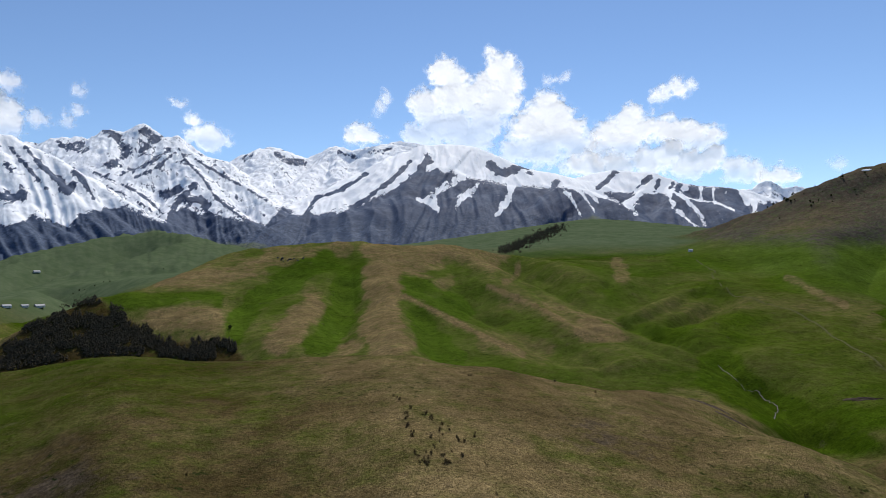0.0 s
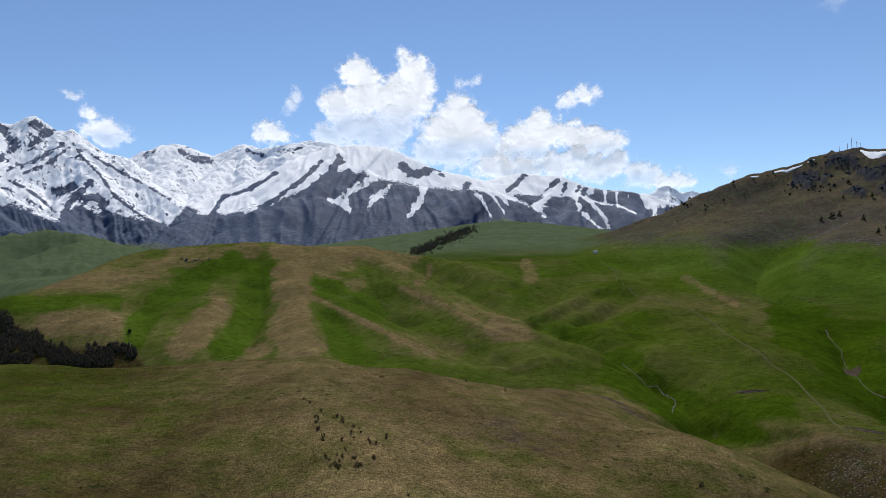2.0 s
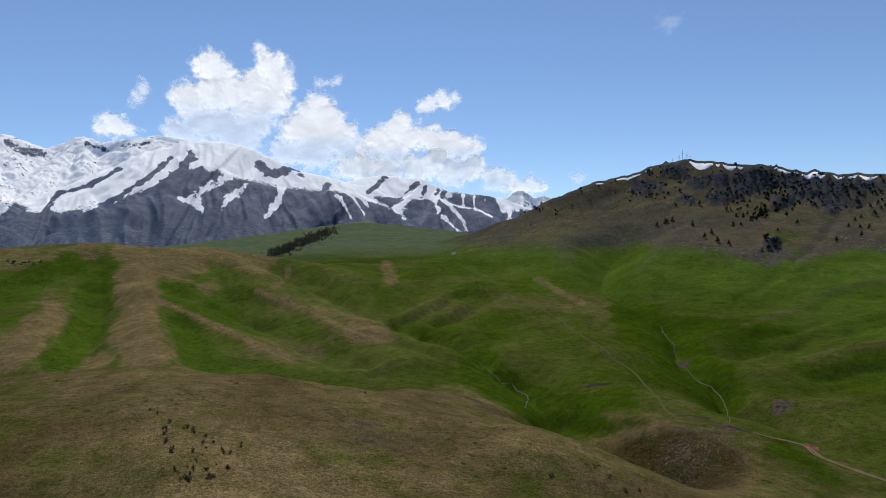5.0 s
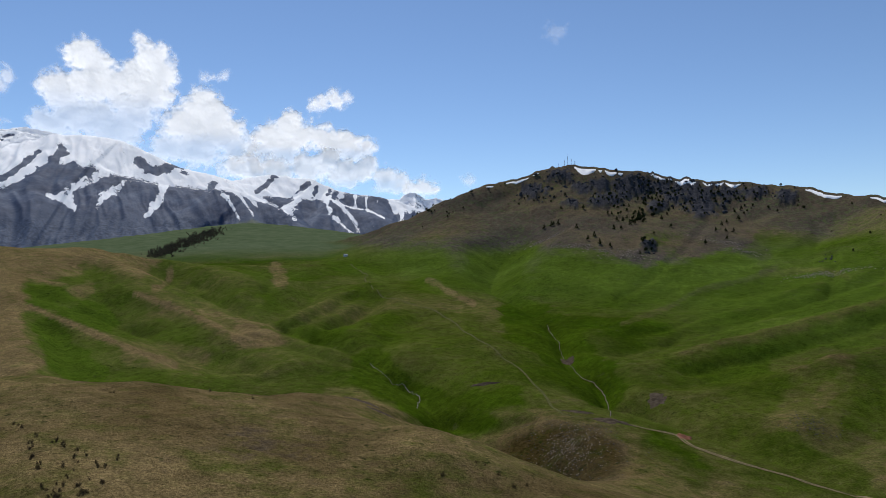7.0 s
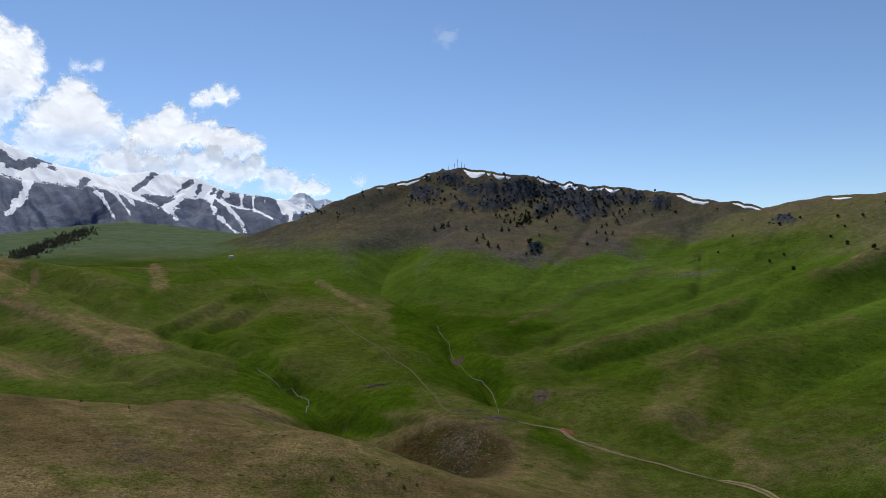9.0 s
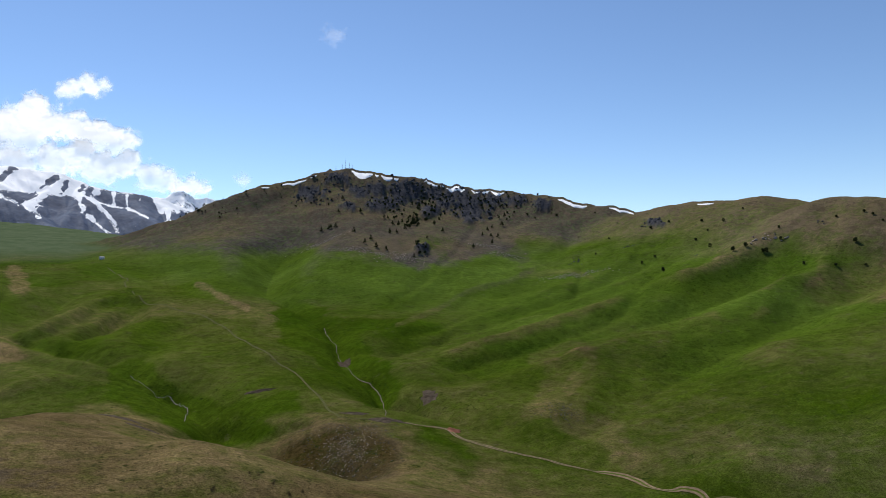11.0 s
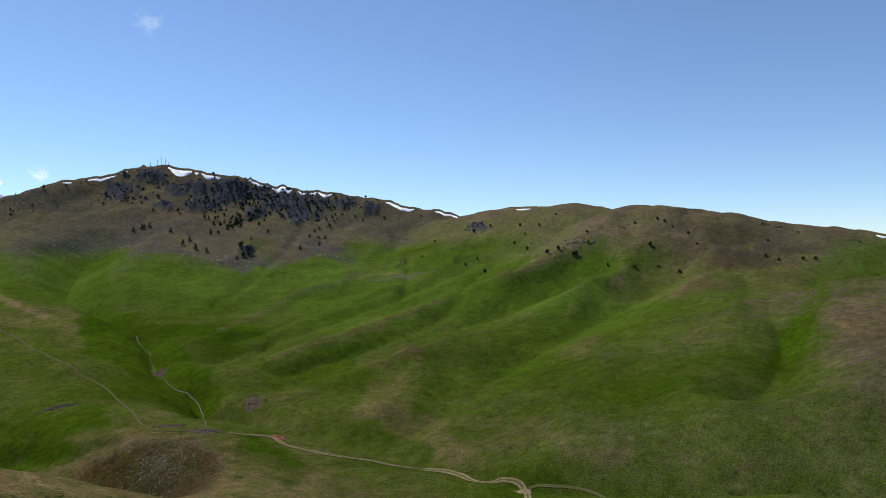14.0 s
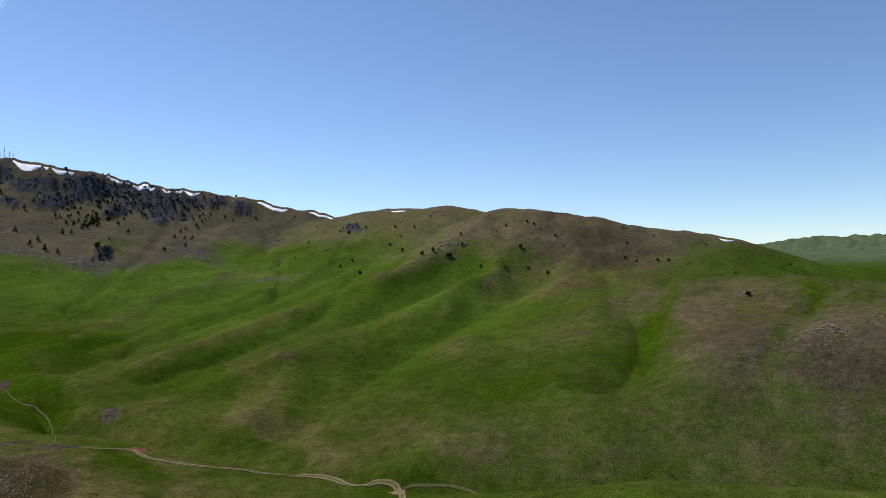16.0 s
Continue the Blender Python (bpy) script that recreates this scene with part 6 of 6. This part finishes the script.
def cottage(b, e, long, label):
    x, y = on_ground(b, e, 1000)
    root = new("cottage")
    root.matrix_basis = pose(x, y, float(ground_z(x, y)) - 0.3, 0, 0, -b + 25)
    wide, high = long * 0.5, 3.2
    bm = bmesh.new()
    bmesh.ops.create_cube(bm, size=1, matrix=Matrix.Translation((0, 0, high / 2)) @ Matrix.Diagonal((long, wide, high, 1)))
    part("wall", from_bmesh("wall", bm), M_WALL, root)
    h, o = high + wide * 0.35, 0.5
    v = [(-long / 2 - o, -wide / 2 - o, high - 0.1), (long / 2 + o, -wide / 2 - o, high - 0.1), (long / 2 + o, 0, h), (-long / 2 - o, 0, h), (-long / 2 - o, wide / 2 + o, high - 0.1), (long / 2 + o, wide / 2 + o, high - 0.1)]
    part("roof", from_arrays("roof", v, [(0, 1, 2, 3), (3, 2, 5, 4), (0, 3, 4), (1, 5, 2), (0, 4, 5, 1)]), M_ROOF, root)
    for k in (-1, 1):
        bm = bmesh.new()
        bmesh.ops.create_cube(bm, size=1, matrix=Matrix.Translation((k * long / 4, -wide / 2 - 0.02, 1.7)) @ Matrix.Diagonal((1.2, 0.12, 1.2, 1)))
        part("window", from_bmesh("window", bm), M_STEEL, root)
    tagged(root, label, "house", "houses in the far valley")


cottage(-30.07, -0.8, 16, "white cottage with a grey roof in fields")
cottage(-29.9, -3.05, 14, "white cottage with a grey roof in fields")
cottage(-31.9, -2.95, 12, "white cottage with a grey roof in fields")
cottage(-30.8, -3.0, 10, "white cottage with a grey roof in fields")
cottage(19.42, 0.3, 6, "small white herder's hut on the green saddle")


# ---------------------------------------------------------------- clouds over the range
def cloud_stuff():
    """Sunlit cloud: white, letting light through, thinning out to wisps."""
    m, t, b = material("cloud", 1.0)
    for n in list(t.nodes):
        if n.type != "OUTPUT_MATERIAL":
            t.nodes.remove(n)
    out = [n for n in t.nodes if n.type == "OUTPUT_MATERIAL"][0]
    front, through_it, clear = (t.nodes.new(k) for k in ("ShaderNodeBsdfDiffuse", "ShaderNodeBsdfTranslucent", "ShaderNodeBsdfTransparent"))
    for n in (front, through_it):
        n.inputs[0].default_value = (0.97, 0.97, 0.98, 1)
    body, soft = t.nodes.new("ShaderNodeMixShader"), t.nodes.new("ShaderNodeMixShader")
    link(t, maths(t, "SUBTRACT", 0.85, maths(t, "MULTIPLY", attr(t, "thick"), 0.38)), body.inputs[0])
    link(t, front.outputs[0], body.inputs[1])
    link(t, through_it.outputs[0], body.inputs[2])
    link(t, attr(t, "cover"), soft.inputs[0])
    link(t, clear.outputs[0], soft.inputs[1])
    link(t, body.outputs[0], soft.inputs[2])
    link(t, soft.outputs[0], out.inputs[0])
    return m


M_CLOUD = cloud_stuff()


def cumulus(distance, label, puffs, thick=1.0, seed=0):
    """A bank of billows: bearing, elevation and radius in degrees of each."""
    p = np.array(puffs, float)
    pad = p[:, 2].max() * 0.9 + 0.3
    b = np.arange(p[:, 0].min() - p[:, 2].max() - pad, p[:, 0].max() + p[:, 2].max() + pad, 0.055)
    e = np.arange(p[:, 1].min() - p[:, 2].max() - pad, p[:, 1].max() + p[:, 2].max() + pad, 0.055)
    E, B = np.meshgrid(e, b, indexing="ij")
    wb, we = B + 0.35 * fbm(B * 0.9, E * 0.9, seed + 60, 4), E + 0.35 * fbm(B * 0.9, E * 0.9, seed + 64, 4)
    D = np.full(B.shape, -9.0)
    bulge = np.zeros_like(B)
    for pb, pe, r in p:
        q = np.hypot(wb - pb, (we - pe) * 1.12) / r
        D = smax(D, (1 - q) * min(r, 1.3), 0.25)
        bulge = smax(bulge, r * np.sqrt(np.clip(1 - (q * 0.9) ** 2, 0, 1)), 0.3)
    billow = 1 - 2 * np.abs(fbm(B * 0.9, E * 1.1, seed + 70, 5, 0.5))
    D = D + 0.20 * billow + 0.16 * fbm(B * 0.55, E * 0.7, seed + 75, 3) + 0.05 * fbm(B * 4, E * 4, seed + 77, 4, 0.6) + 0.10
    # Cover thins towards the base, which stands in for haze there.
    cover = np.clip(step(-0.08, 0.66, D) * thick * (0.96 - 0.40 * step(0.45, 1.0, step(p[:, 1].max(), p[:, 1].min() - 0.5, E))), 0, 1)
    low = step(p[:, 1].max(), p[:, 1].min() - 0.5, E)
    # Grey grows in the thick cores and towards the base.
    dense = np.clip(step(0.35, 1.15, D) * (0.35 + 0.65 * low) * (0.7 + 0.6 * fbm(B * 0.8, E * 1.0, seed + 79, 4)), 0, 1)
    deep = distance - (distance * 0.0175) * (0.22 * bulge + 0.009 * billow * np.clip(D * 2, 0, 1))
    br, er = np.radians(B), np.radians(E)
    X, Y, Z = deep * np.cos(er) * np.sin(br), deep * np.cos(er) * np.cos(br), EYE.z + deep * np.sin(er)
    keep = cover > 0.004
    keep = (keep[:-1, :-1] | keep[1:, :-1] | keep[:-1, 1:] | keep[1:, 1:])
    me, _ = grid_mesh("cloud", X, Y, Z, keep, False, (("cover", cover), ("thick", dense)))
    me.materials.append(M_CLOUD)
    tagged(new("cloud", me), label, "cloud", "clouds over the range")


WHITE = "towering white cumulus cloud above the mountains"
cumulus(4900, WHITE, [(0.2, 15.0, 1.3), (1.0, 14.3, 1.2), (-1.2, 12.3, 1.6), (0.8, 12.9, 1.7), (2.3, 13.2, 1.7), (4.9, 15.1, 1.4), (5.4, 14.1, 1.5), (3.6, 13.9, 1.3), (4.6, 12.6, 1.9), (3.6, 11.3, 2.0), (-1.9, 10.0, 1.4), (-0.4, 10.6, 1.5), (2.5, 9.8, 1.9), (1.0, 10.6, 1.7), (4.2, 16.3, 0.5)], 1.0, 1)
cumulus(4860, WHITE, [(8.7, 12.3, 1.3), (8.2, 11.4, 1.7), (7.3, 10.3, 1.9), (9.3, 10.9, 1.7), (10.0, 9.8, 1.8), (8.2, 9.0, 2.0), (11.2, 8.6, 1.6), (6.0, 8.8, 1.5)], 1.0, 2)
cumulus(4880, WHITE, [(14.9, 10.6, 1.4), (13.6, 9.7, 1.5), (16.0, 9.9, 1.4), (17.4, 9.8, 1.3), (19.9, 9.1, 1.4), (18.6, 9.2, 1.4), (21.2, 9.0, 0.9), (12.8, 8.4, 1.4), (14.5, 8.6, 1.5)], 1.0, 3)
cumulus(4840, "low thin white cloud along the ridge", [(14.0, 7.2, 1.4), (16.5, 7.4, 1.5), (19.5, 7.1, 1.5), (22.6, 6.5, 1.2), (17.8, 8.0, 1.3), (21.0, 7.3, 1.2), (12.0, 7.4, 1.2), (23.8, 6.1, 1.0), (10.6, 7.3, 1.0)], 0.8, 4)
SMALL = "small ragged white cloud in blue sky"
cumulus(4850, SMALL, [(25.7, 5.9, 0.9), (24.6, 5.8, 0.8), (26.6, 5.7, 0.7)], 0.85, 5)
cumulus(4900, SMALL, [(18.7, 12.9, 0.9), (17.6, 12.5, 0.8), (19.4, 13.1, 0.6), (16.8, 12.2, 0.4)], 0.9, 6)
cumulus(4900, SMALL, [(9.4, 14.2, 0.4), (8.8, 14.1, 0.35), (10.1, 14.2, 0.4)], 0.55, 7)
cumulus(4870, SMALL, [(-6.3, 10.1, 1.1), (-7.4, 9.8, 0.8), (-5.4, 9.7, 0.7)], 0.9, 8)
cumulus(4900, SMALL, [(-4.9, 12.4, 0.5), (-4.5, 13.1, 0.4), (-5.1, 12.0, 0.4)], 0.6, 9)
cumulus(4900, SMALL, [(-20.5, 12.1, 0.5), (-21.0, 12.2, 0.35)], 0.7, 10)
cumulus(4300, "white cloud resting against the snowy peak", [(-19.6, 10.8, 0.6), (-18.6, 9.5, 1.25), (-17.6, 9.4, 0.9), (-19.3, 9.6, 0.9)], 0.9, 11)
cumulus(4900, SMALL, [(-31.7, 12.6, 0.8), (-32.7, 12.8, 0.9)], 0.8, 12)
cumulus(4850, SMALL, [(-31.8, 10.6, 1.3), (-32.9, 10.8, 1.4), (-31.7, 9.6, 1.0), (-33.0, 9.4, 1.2)], 0.9, 13)
cumulus(4850, SMALL, [(-29.9, 10.3, 0.7)], 0.7, 14)
cumulus(4850, SMALL, [(-28.1, 10.2, 0.6), (-27.4, 11.2, 0.4)], 0.6, 15)
cumulus(4900, SMALL, [(-27.3, 12.5, 0.45)], 0.5, 16)
cumulus(4900, SMALL, [(29.4, 6.4, 0.5)], 0.4, 17)
cumulus(4900, SMALL, [(36.85, 17.6, 0.8), (36.4, 17.7, 0.5)], 0.16, 18)
